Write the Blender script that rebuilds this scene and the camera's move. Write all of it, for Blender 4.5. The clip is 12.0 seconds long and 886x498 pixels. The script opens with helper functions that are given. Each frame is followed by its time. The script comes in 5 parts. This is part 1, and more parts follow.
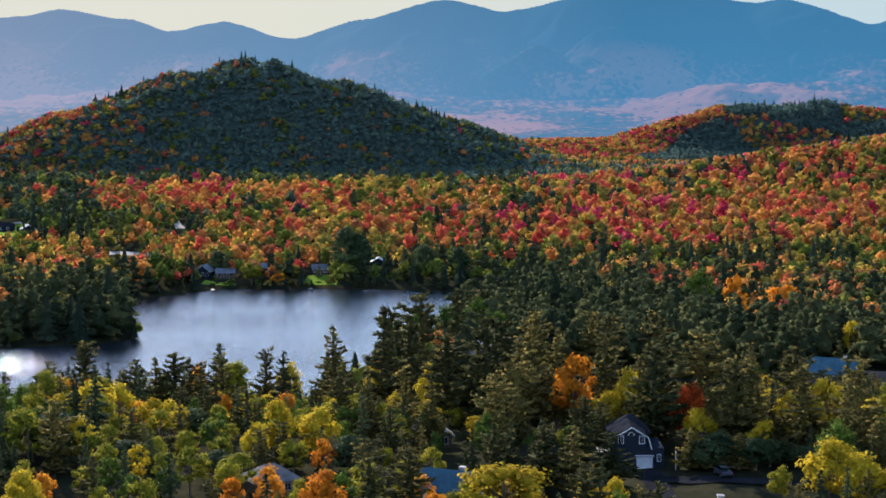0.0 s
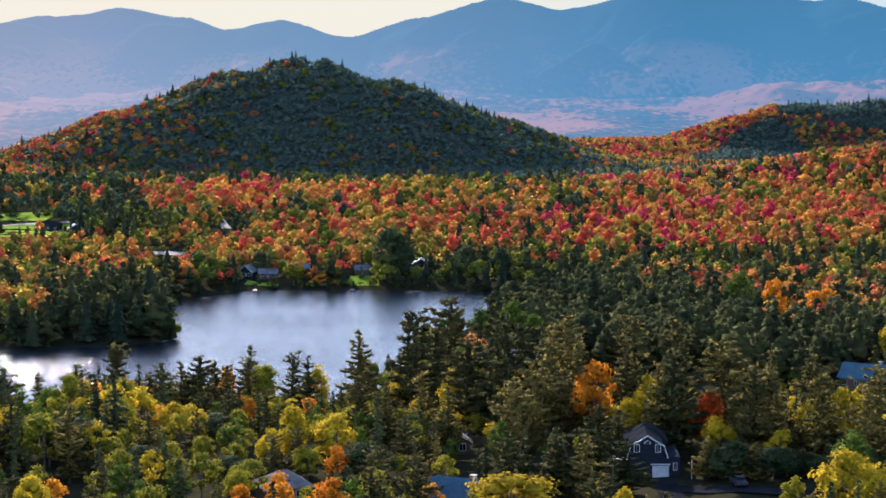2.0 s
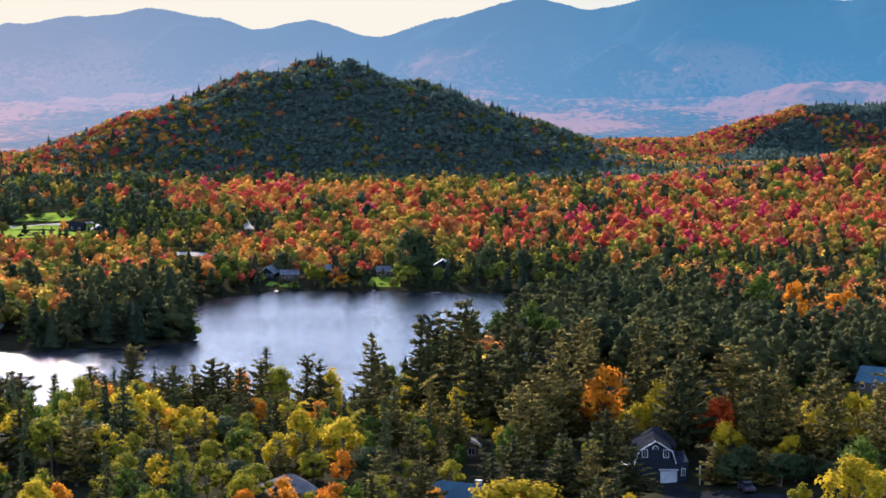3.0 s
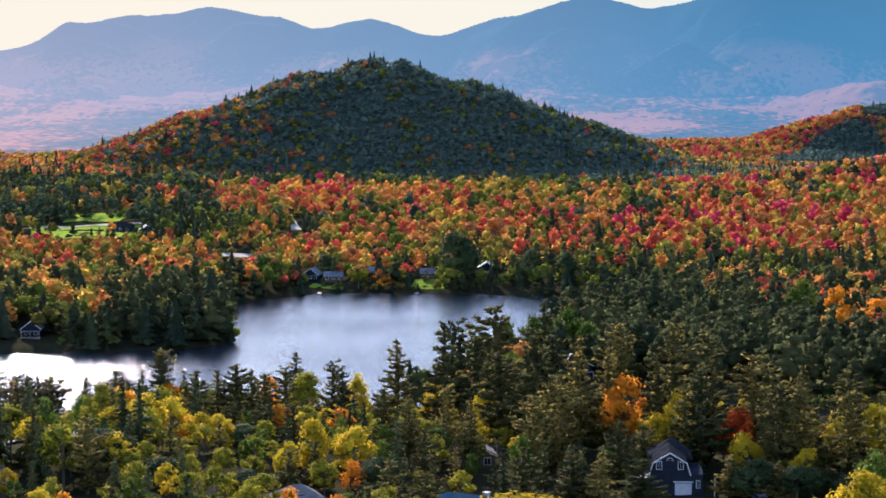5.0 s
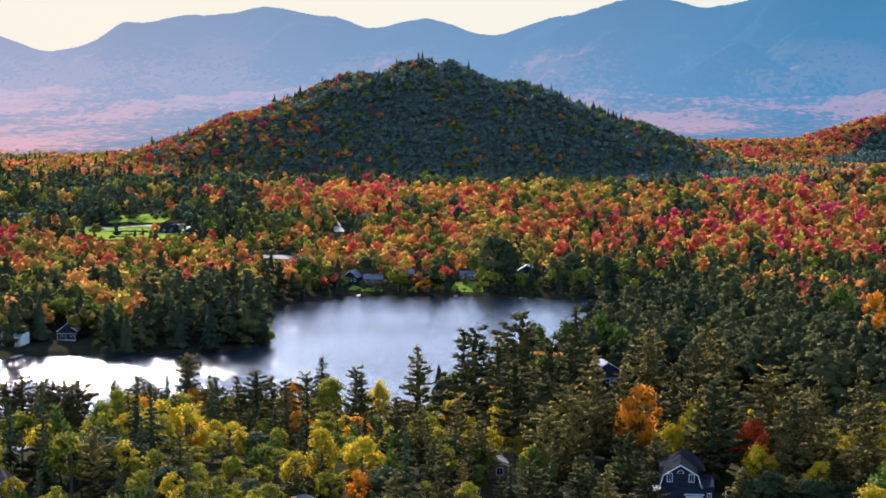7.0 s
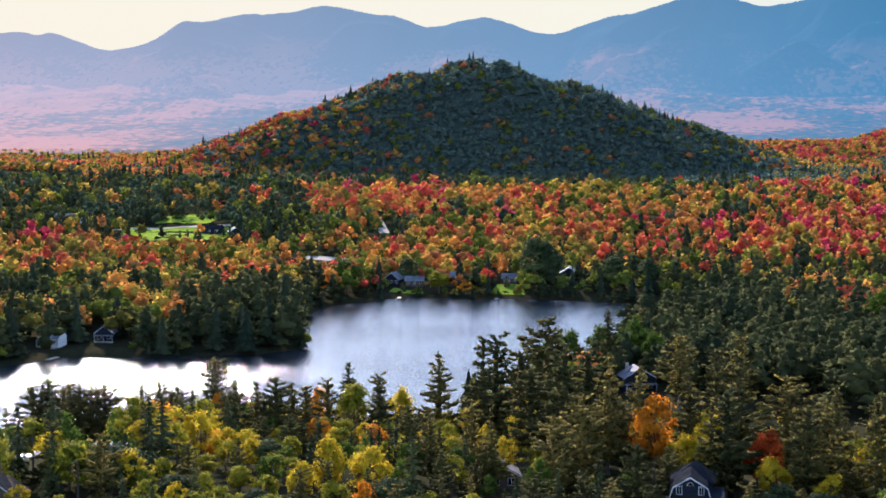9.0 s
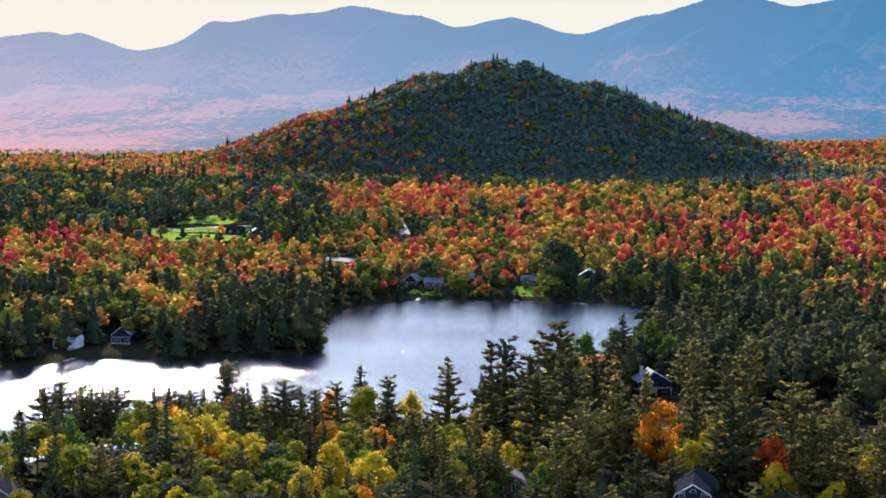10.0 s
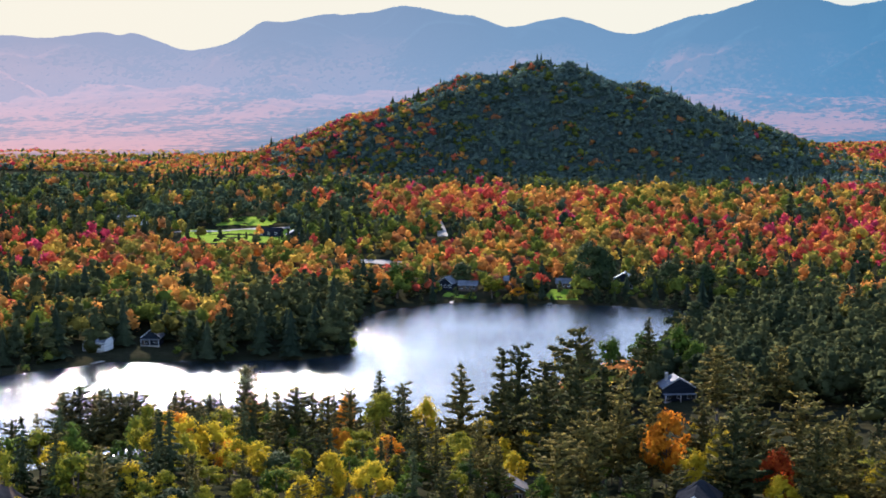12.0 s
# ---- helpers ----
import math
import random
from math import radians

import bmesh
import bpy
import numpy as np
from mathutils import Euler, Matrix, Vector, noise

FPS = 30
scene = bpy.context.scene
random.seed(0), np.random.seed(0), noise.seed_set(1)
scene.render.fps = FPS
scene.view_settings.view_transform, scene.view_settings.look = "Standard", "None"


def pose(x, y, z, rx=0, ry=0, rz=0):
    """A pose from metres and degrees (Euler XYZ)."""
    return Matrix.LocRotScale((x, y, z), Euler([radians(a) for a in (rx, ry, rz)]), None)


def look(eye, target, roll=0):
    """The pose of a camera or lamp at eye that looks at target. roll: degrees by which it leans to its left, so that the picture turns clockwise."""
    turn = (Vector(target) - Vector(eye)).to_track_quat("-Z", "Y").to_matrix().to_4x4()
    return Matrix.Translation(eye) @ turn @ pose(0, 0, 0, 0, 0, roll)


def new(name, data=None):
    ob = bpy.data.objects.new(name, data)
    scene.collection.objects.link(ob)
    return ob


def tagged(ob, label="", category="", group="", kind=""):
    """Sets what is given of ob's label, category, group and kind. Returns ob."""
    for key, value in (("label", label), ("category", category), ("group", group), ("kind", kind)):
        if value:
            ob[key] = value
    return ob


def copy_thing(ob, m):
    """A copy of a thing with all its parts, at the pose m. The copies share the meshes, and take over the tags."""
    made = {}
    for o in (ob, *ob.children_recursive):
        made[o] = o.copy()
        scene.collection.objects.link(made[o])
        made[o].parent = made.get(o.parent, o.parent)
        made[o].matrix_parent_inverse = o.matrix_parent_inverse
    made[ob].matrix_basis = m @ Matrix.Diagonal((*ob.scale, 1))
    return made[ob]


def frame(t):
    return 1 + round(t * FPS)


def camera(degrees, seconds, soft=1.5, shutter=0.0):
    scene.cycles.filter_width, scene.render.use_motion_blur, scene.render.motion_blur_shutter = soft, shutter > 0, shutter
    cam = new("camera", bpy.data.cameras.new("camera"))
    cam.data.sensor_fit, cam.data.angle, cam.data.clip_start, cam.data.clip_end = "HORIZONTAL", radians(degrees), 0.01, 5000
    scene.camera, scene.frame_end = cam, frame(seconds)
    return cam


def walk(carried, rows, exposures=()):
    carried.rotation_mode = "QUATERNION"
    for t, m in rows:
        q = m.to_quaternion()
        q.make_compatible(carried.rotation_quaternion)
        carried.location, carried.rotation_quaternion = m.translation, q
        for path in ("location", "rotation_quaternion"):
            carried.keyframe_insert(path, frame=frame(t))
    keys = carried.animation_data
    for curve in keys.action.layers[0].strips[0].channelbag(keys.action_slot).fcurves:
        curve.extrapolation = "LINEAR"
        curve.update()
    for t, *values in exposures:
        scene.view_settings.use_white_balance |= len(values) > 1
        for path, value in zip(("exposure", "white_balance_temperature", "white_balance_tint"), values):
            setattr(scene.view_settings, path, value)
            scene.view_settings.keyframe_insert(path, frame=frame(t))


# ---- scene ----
# camera: seconds, place in metres (z over the lake's level), pitch, roll, yaw in degrees
cam = camera(26.458, 12.0, soft=1.75)
PATH = [
    (0, 0.00, 0.00, 92.50, -5.329, 0.037, -0.000),
    (0.5, 1.74, 0.31, 92.81, -5.353, 0.020, 0.420),
    (1, 3.48, 0.57, 93.13, -5.365, 0.011, 0.880),
    (1.5, 5.37, 0.82, 93.53, -5.387, 0.005, 1.362),
    (2, 7.13, 1.07, 93.89, -5.397, 0.009, 1.791),
    (2.5, 9.01, 1.64, 94.24, -5.404, 0.012, 2.267),
    (3, 10.82, 2.06, 94.55, -5.408, 0.008, 2.710),
    (5, 18.74, 5.09, 96.02, -5.457, -0.001, 4.607),
    (5.5, 20.54, 5.82, 96.40, -5.458, 0.008, 5.032),
    (6, 22.42, 6.84, 96.74, -5.470, 0.027, 5.469),
    (6.5, 24.48, 7.71, 97.09, -5.486, 0.012, 5.934),
    (7, 26.46, 8.57, 97.40, -5.490, 0.005, 6.381),
    (9, 34.65, 12.63, 98.77, -5.536, 0.019, 8.247),
    (9.5, 36.69, 13.63, 99.11, -5.543, 0.015, 8.674),
    (10, 38.75, 14.34, 99.51, -5.544, -0.006, 9.137),
    (10.5, 40.74, 15.49, 99.82, -5.551, -0.012, 9.566),
    (11, 42.78, 16.74, 100.09, -5.555, -0.014, 10.007),
    (11.5, 44.86, 17.71, 100.36, -5.554, -0.008, 10.421),
    (12, 46.94, 18.84, 100.63, -5.560, 0.013, 10.803),
]
walk(cam, [(t, pose(x, y, z, 90 + pitch, roll, yaw)) for t, x, y, z, pitch, roll, yaw in PATH],
     exposures=[(0, 1.36, 6150, 20), (3, 1.64, 6350, 27), (12, 1.62, 6250, 23)])

# ---------------------------------------------------------------- light
SUN_AZ, SUN_EL = -19.0, 22.0        # degrees: bearing from +y (left is minus), elevation
world = bpy.data.worlds.new("autumn_sky")
scene.world = world
world.use_nodes = True
wn, wl = world.node_tree.nodes, world.node_tree.links
sky = wn.new("ShaderNodeTexSky")
sky.sky_type, sky.sun_disc = "NISHITA", False
sky.sun_elevation, sky.sun_rotation = radians(SUN_EL), radians(SUN_AZ)
sky.altitude, sky.air_density, sky.dust_density, sky.ozone_density = 550, 1.0, 0.2, 1.5
wl.new(sky.outputs[0], wn["Background"].inputs[0])
wn["Background"].inputs[1].default_value = 0.15
sun = new("sun", bpy.data.lights.new("sun", "SUN"))
sun.data.energy, sun.data.angle, sun.data.color = 5.0, radians(0.55), (1.0, 0.93, 0.82)
az, el = radians(SUN_AZ), radians(SUN_EL)
TO_SUN = Vector((math.sin(az) * math.cos(el), math.cos(az) * math.cos(el), math.sin(el)))
sun.matrix_basis = look(TO_SUN * 900, (0, 0, 0))

# ---------------------------------------------------------------- materials


def material(name, rough=0.8, metal=0.0, spec=0.3):
    mat = bpy.data.materials.new(name)
    mat.use_nodes = True
    b = mat.node_tree.nodes["Principled BSDF"]
    b.inputs["Roughness"].default_value, b.inputs["Metallic"].default_value = rough, metal
    b.inputs["Specular IOR Level"].default_value = spec
    return mat, mat.node_tree.nodes, mat.node_tree.links, b


def ramp(nodes, stops):
    r = nodes.new("ShaderNodeValToRGB")
    while len(r.color_ramp.elements) < len(stops):
        r.color_ramp.elements.new(0.5)
    for e, (p, c) in zip(r.color_ramp.elements, stops):
        e.position, e.color = p, (*c, 1)
    return r


def noise_node(nodes, links, scale, detail=4, coord="Object", stretch=(1, 1, 1)):
    tc, mp, nz = nodes.new("ShaderNodeTexCoord"), nodes.new("ShaderNodeMapping"), nodes.new("ShaderNodeTexNoise")
    mp.inputs["Scale"].default_value = stretch
    nz.inputs["Scale"].default_value, nz.inputs["Detail"].default_value = scale, detail
    links.new(tc.outputs[coord], mp.inputs[0])
    links.new(mp.outputs[0], nz.inputs["Vector"])
    return nz


def surface(name, dark, light, scale, rough=0.8, fine=0.0, bump=0.0, metal=0.0, spec=0.3, stretch=(1, 1, 1)):
    """A weathered surface: two tones in patches, a finer grain over them, a little relief."""
    mat, n, l, b = material(name, rough, metal, spec)
    nz = noise_node(n, l, scale, 5, stretch=stretch)
    r = ramp(n, [(0.3, dark), (0.7, light)])
    l.new(nz.outputs[0], r.inputs[0])
    out = r.outputs[0]
    if fine:
        fz = noise_node(n, l, fine, 3, stretch=stretch)
        mx = n.new("ShaderNodeMix")
        mx.data_type, mx.blend_type = "RGBA", "OVERLAY"
        mx.inputs[0].default_value = 0.5
        l.new(out, mx.inputs[6])
        l.new(fz.outputs[0], mx.inputs[7])
        out = mx.outputs[2]
        if bump:
            bp = n.new("ShaderNodeBump")
            bp.inputs["Strength"].default_value, bp.inputs["Distance"].default_value = bump, 0.1
            l.new(fz.outputs[0], bp.inputs["Height"])
            l.new(bp.outputs[0], b.inputs["Normal"])
    l.new(out, b.inputs["Base Color"])
    return mat


def leaf_shader(mat, colour_socket, through_light):
    """Leaves: a matt face, and light that comes through them from behind."""
    n, l = mat.node_tree.nodes, mat.node_tree.links
    b, tr, mx = n["Principled BSDF"], n.new("ShaderNodeBsdfTranslucent"), n.new("ShaderNodeMixShader")
    mx.inputs[0].default_value = through_light
    l.new(colour_socket, b.inputs["Base Color"])
    l.new(colour_socket, tr.inputs["Color"])
    l.new(b.outputs[0], mx.inputs[1])
    l.new(tr.outputs[0], mx.inputs[2])
    l.new(mx.outputs[0], n["Material Output"].inputs["Surface"])


def foliage(name, dark, mid, light, through_light=0.4, spread=0.55):
    """Leaves of one kind of tree; each leaf spray and each tree takes its own tone."""
    mat, n, l, b = material(name, 0.9, 0.0, 0.02)
    geo, info, ad = n.new("ShaderNodeNewGeometry"), n.new("ShaderNodeObjectInfo"), n.new("ShaderNodeMath")
    ad.operation = "MULTIPLY_ADD"
    ad.inputs[1].default_value = spread
    half = n.new("ShaderNodeMath")
    half.operation = "MULTIPLY"
    half.inputs[1].default_value = 1 - spread
    l.new(info.outputs["Random"], half.inputs[0])
    l.new(geo.outputs["Random Per Island"], ad.inputs[0])
    l.new(half.outputs[0], ad.inputs[2])
    r = ramp(n, [(0.1, dark), (0.5, mid), (0.9, light)])
    l.new(ad.outputs[0], r.inputs[0])
    leaf_shader(mat, r.outputs[0], through_light)
    return mat


def woods_material(name):
    """Far woods: every tree carries its own autumn colour in the attribute tint, every clump its own tone."""
    mat, n, l, b = material(name, 0.95, 0.0, 0.0)
    at, geo, mr, mx = n.new("ShaderNodeAttribute"), n.new("ShaderNodeNewGeometry"), n.new("ShaderNodeMapRange"), n.new("ShaderNodeVectorMath")
    at.attribute_name = "tint"
    mr.inputs["To Min"].default_value, mr.inputs["To Max"].default_value = 0.7, 1.3
    mx.operation = "SCALE"
    l.new(geo.outputs["Random Per Island"], mr.inputs[0])
    l.new(at.outputs["Color"], mx.inputs[0])
    l.new(mr.outputs[0], mx.inputs["Scale"])
    leaf_shader(mat, mx.outputs[0], 0.50)
    return mat


PINE_LEAF = foliage("pine_needles", (0.03, 0.042, 0.018), (0.075, 0.072, 0.025), (0.25, 0.19, 0.048), 0.46, 0.5)
SPRUCE_LEAF = foliage("spruce_needles", (0.032, 0.045, 0.02), (0.05, 0.066, 0.028), (0.09, 0.10, 0.035), 0.22, 0.35)
LEAF = {
    "deep": foliage("deep_green_needles", (0.02, 0.036, 0.016), (0.038, 0.06, 0.024), (0.08, 0.10, 0.035), 0.2),
    "yellow": foliage("yellow_leaves", (0.27, 0.19, 0.012), (0.46, 0.33, 0.018), (0.62, 0.46, 0.03), 0.42),
    "yellowgreen": foliage("yellow_green_leaves", (0.09, 0.105, 0.012), (0.22, 0.205, 0.018), (0.40, 0.34, 0.03), 0.36),
    "orange": foliage("orange_leaves", (0.40, 0.12, 0.012), (0.60, 0.21, 0.015), (0.70, 0.34, 0.025), 0.42),
    "red": foliage("red_leaves", (0.28, 0.035, 0.012), (0.46, 0.075, 0.015), (0.56, 0.16, 0.02), 0.42),
    "green": foliage("green_leaves", (0.03, 0.055, 0.010), (0.06, 0.10, 0.014), (0.14, 0.19, 0.025), 0.28),
}
WOODS = woods_material("autumn_woods")
BARK = surface("bark", (0.05, 0.04, 0.03), (0.13, 0.10, 0.08), 1.5, 0.95, 9, 0.5, stretch=(1, 1, 0.3))
BIRCH = surface("pale_bark", (0.22, 0.2, 0.17), (0.5, 0.47, 0.42), 2.5, 0.9, 9, 0.4, stretch=(1, 1, 2))
FLOOR = surface("forest_floor", (0.014, 0.017, 0.009), (0.036, 0.033, 0.018), 0.05, 1.0, 0.6, 0.4, spec=0.0)
# hill ground in the blue-grey of its trees: haze put into the colour
HAZY_HILL_GROUND = surface("hazy_hill_ground", (0.028, 0.046, 0.04), (0.052, 0.072, 0.06), 0.12, 1.0, 0.5, 0.4, spec=0.0)
GRASS = surface("mown_grass", (0.10, 0.17, 0.02), (0.22, 0.30, 0.04), 0.08, 0.95, 1.2, 0.4, spec=0.0)
# darker copy of the grass, with the yard's tree shade put into its colour
SHADE_GRASS = surface("shade_dark_grass", (0.018, 0.032, 0.010), (0.04, 0.06, 0.018), 0.1, 0.95, 1.2, 0.4, spec=0.0)
GRAVEL = surface("pale_gravel", (0.26, 0.24, 0.2), (0.38, 0.35, 0.3), 0.15, 0.9, 3, 0.4, spec=0.0)
ASPHALT = surface("asphalt", (0.012, 0.013, 0.015), (0.024, 0.025, 0.027), 0.2, 0.95, 8, 0.3, spec=0.0)
SHINGLE_GREY = surface("grey_shingles", (0.11, 0.10, 0.095), (0.20, 0.19, 0.175), 0.6, 0.75, 6, 0.5, spec=0.0)
SHINGLE_DARK = surface("dark_shingles", (0.011, 0.013, 0.016), (0.024, 0.026, 0.03), 0.6, 0.7, 6, 0.5, spec=0.0)
METAL_BLUE = surface("blue_metal_roof", (0.03, 0.075, 0.10), (0.055, 0.12, 0.15), 0.4, 0.75, 3, 0.1, spec=0.1)
METAL_PALE = surface("pale_metal_roof", (0.11, 0.12, 0.135), (0.19, 0.20, 0.215), 0.4, 0.8, 3, 0.1, spec=0.05)
SHINGLE_BROWN = surface("brown_shingles", (0.07, 0.05, 0.04), (0.12, 0.09, 0.07), 0.6, 0.8, 6, 0.5, spec=0.0)
SIDING_DARK = surface("dark_slate_siding", (0.014, 0.018, 0.026), (0.026, 0.032, 0.042), 0.5, 0.7, 5, 0.3, stretch=(0.4, 0.4, 6), spec=0.0)
SIDING_BROWN = surface("brown_siding", (0.06, 0.04, 0.028), (0.12, 0.085, 0.06), 0.5, 0.8, 5, 0.3, stretch=(0.4, 0.4, 6))
SIDING_WHITE = surface("white_siding", (0.55, 0.55, 0.53), (0.78, 0.77, 0.74), 0.5, 0.7, 5, 0.2, stretch=(0.4, 0.4, 6))
TRIM = surface("white_trim", (0.42, 0.43, 0.43), (0.58, 0.59, 0.58), 0.8, 0.7, 7, 0.1)
STONE = surface("chimney_stone", (0.2, 0.18, 0.16), (0.4, 0.37, 0.34), 2.5, 0.9, 8, 0.5)
DOCK_WOOD = surface("weathered_planks", (0.2, 0.18, 0.15), (0.38, 0.35, 0.3), 1.2, 0.85, 8, 0.4)
PANE, _n, _l, _b = material("window_glass", 0.05, 0.0, 0.8)
_b.inputs["Base Color"].default_value = (0.015, 0.02, 0.026, 1)


def water_material():
    mat, n, l, b = material("lake_water", 0.05, 0.0, 0.5)
    b.inputs["IOR"].default_value = 1.33
    deep = ramp(n, [(0.35, (0.006, 0.014, 0.022)), (0.7, (0.012, 0.024, 0.032))])
    l.new(noise_node(n, l, 0.02, 3).outputs[0], deep.inputs[0])
    l.new(deep.outputs[0], b.inputs["Base Color"])
    # ripples: long wind waves under short ones; calmer and rougher patches of the surface
    a, c = noise_node(n, l, 0.8, 3, stretch=(1, 1.6, 1)), noise_node(n, l, 3.2, 3, stretch=(1, 1.3, 1))
    gust = noise_node(n, l, 0.012, 3, stretch=(1, 2.2, 1))
    gr = n.new("ShaderNodeMapRange")
    gr.inputs["From Min"].default_value, gr.inputs["From Max"].default_value = 0.35, 0.65
    gr.inputs["To Min"].default_value, gr.inputs["To Max"].default_value = 0.75, 1.0
    l.new(gust.outputs[0], gr.inputs[0])
    sm = n.new("ShaderNodeMath")
    sm.operation = "MULTIPLY_ADD"
    sm.inputs[1].default_value = 0.32
    l.new(c.outputs[0], sm.inputs[0])
    l.new(a.outputs[0], sm.inputs[2])
    bp = n.new("ShaderNodeBump")
    bp.inputs["Distance"].default_value = 0.20
    l.new(gr.outputs[0], bp.inputs["Strength"])
    l.new(sm.outputs[0], bp.inputs["Height"])
    l.new(bp.outputs[0], b.inputs["Normal"])
    return mat


WATER = water_material()


def range_material(name):
    """The far range: forest in colour, kilometres of bright air painted in as glow, the more of it the farther off."""
    mat, n, l, b = material(name, 0.95, 0.0, 0.0)
    wood = noise_node(n, l, 0.07, 4, stretch=(1, 0.4, 1.5))
    patch = noise_node(n, l, 0.0032, 7, stretch=(1, 0.3, 2.5))
    ad = n.new("ShaderNodeMath")
    ad.operation = "MULTIPLY_ADD"
    ad.inputs[1].default_value = 0.95
    l.new(wood.outputs[0], ad.inputs[0])
    stands = n.new("ShaderNodeMapRange")
    stands.inputs["From Min"].default_value, stands.inputs["From Max"].default_value = 0.40, 0.58
    stands.inputs["To Min"].default_value, stands.inputs["To Max"].default_value = 0.30, 0.62
    l.new(patch.outputs[0], stands.inputs[0])
    l.new(stands.outputs[0], ad.inputs[2])
    r = ramp(n, [(0.74, (0.02, 0.05, 0.06)), (0.95, (0.15, 0.075, 0.06)), (1.14, (0.38, 0.145, 0.095))])
    l.new(ad.outputs[0], r.inputs[0])
    # dark firs on the heights, maples on the lower ground
    tc, sx, hi, fr, fir = n.new("ShaderNodeTexCoord"), n.new("ShaderNodeSeparateXYZ"), n.new("ShaderNodeMath"), n.new("ShaderNodeMapRange"), n.new("ShaderNodeMix")
    l.new(tc.outputs["Object"], sx.inputs[0])
    hi.operation = "MULTIPLY_ADD"
    hi.inputs[1].default_value = 205.0
    l.new(patch.outputs[0], hi.inputs[0])
    neg = n.new("ShaderNodeMath")
    neg.operation = "MULTIPLY"
    neg.inputs[1].default_value = -1.0
    l.new(sx.outputs[2], neg.inputs[0])
    l.new(neg.outputs[0], hi.inputs[2])
    fr.inputs["From Min"].default_value, fr.inputs["From Max"].default_value = -55.0, 25.0
    l.new(hi.outputs[0], fr.inputs[0])
    fir.data_type = "RGBA"
    fir.inputs[6].default_value = (0.025, 0.05, 0.06, 1)
    l.new(fr.outputs[0], fir.inputs[0])
    l.new(r.outputs[0], fir.inputs[7])
    l.new(fir.outputs[2], b.inputs["Base Color"])
    # haze painted as emission: bluer away from the sun, paler towards it
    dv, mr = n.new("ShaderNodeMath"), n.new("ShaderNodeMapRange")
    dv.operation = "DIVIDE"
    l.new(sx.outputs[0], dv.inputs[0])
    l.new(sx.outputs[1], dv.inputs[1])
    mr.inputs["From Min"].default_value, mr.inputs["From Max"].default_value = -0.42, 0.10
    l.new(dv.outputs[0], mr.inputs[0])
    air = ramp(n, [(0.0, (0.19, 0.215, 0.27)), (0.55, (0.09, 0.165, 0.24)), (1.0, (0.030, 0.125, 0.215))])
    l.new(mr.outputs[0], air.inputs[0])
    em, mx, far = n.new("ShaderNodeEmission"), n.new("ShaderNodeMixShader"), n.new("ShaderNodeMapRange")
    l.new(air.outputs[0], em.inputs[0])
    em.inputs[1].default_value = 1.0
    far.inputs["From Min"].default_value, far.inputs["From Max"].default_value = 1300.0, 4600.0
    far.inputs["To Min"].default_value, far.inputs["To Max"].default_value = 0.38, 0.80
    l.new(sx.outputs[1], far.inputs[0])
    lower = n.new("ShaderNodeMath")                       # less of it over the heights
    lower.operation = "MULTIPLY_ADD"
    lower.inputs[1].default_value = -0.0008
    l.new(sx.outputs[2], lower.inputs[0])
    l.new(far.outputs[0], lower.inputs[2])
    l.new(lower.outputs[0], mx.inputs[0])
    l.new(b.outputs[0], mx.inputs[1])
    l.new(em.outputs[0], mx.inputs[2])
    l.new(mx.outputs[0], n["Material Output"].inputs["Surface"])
    return mat


RANGE = range_material("haze_glow_forest_range")

# ---------------------------------------------------------------- the lie of the land
LAKE = np.array([(-420, 360), (-205, 412), (-142, 443), (-126, 466), (-92, 494), (-57, 507), (-22, 540), (2, 598), (4, 700), (36, 770), (34, 792),
                 (-3, 799), (-48, 806), (-98, 804), (-120, 777), (-125, 752), (-126, 722), (-116, 688), (-106, 654), (-120, 640), (-146, 631),
                 (-184, 622), (-208, 588), (-260, 562), (-420, 520)], float)


def shore(x, y):
    """Metres from the lake's shore: plus on land, minus on the water."""
    x, y = np.asarray(x, float), np.asarray(y, float)
    best, inside = np.full(x.shape, 1e9), np.zeros(x.shape, bool)
    for (ax, ay), (bx, by) in zip(LAKE, np.roll(LAKE, -1, 0)):
        dx, dy = bx - ax, by - ay
        t = np.clip(((x - ax) * dx + (y - ay) * dy) / (dx * dx + dy * dy), 0, 1)
        best = np.minimum(best, np.hypot(x - ax - t * dx, y - ay - t * dy))
        if dy:
            inside ^= ((ay > y) != (by > y)) & (x < ax + (y - ay) * dx / dy)
    wob = 1.6 * np.sin(x * 0.21 + y * 0.13) + 1.1 * np.sin(x * 0.45 - y * 0.37)
    return np.where(inside, -best, best) + wob * np.clip(best / 6, 0.3, 1)


def step(a):
    a = np.clip(a, 0, 1)
    return a * a * (3 - 2 * a)


def waves(x, y, scale, seed, octaves=4):
    """Soft uneven ground: sums of crossed waves in turned directions, about -1 to 1."""
    z, amp = np.zeros(np.shape(x)), 1.0
    rng = np.random.RandomState(seed)
    for _ in range(octaves):
        for _ in range(3):
            a, p = rng.uniform(0, 6.28, 2)
            z = z + amp / 3 * np.sin((x * math.cos(a) + y * math.sin(a)) * 6.28 / scale + p + 1.3 * np.sin((x * math.sin(a) - y * math.cos(a)) * 4.1 / scale))
        amp, scale = amp * 0.55, scale * 0.47
    return z


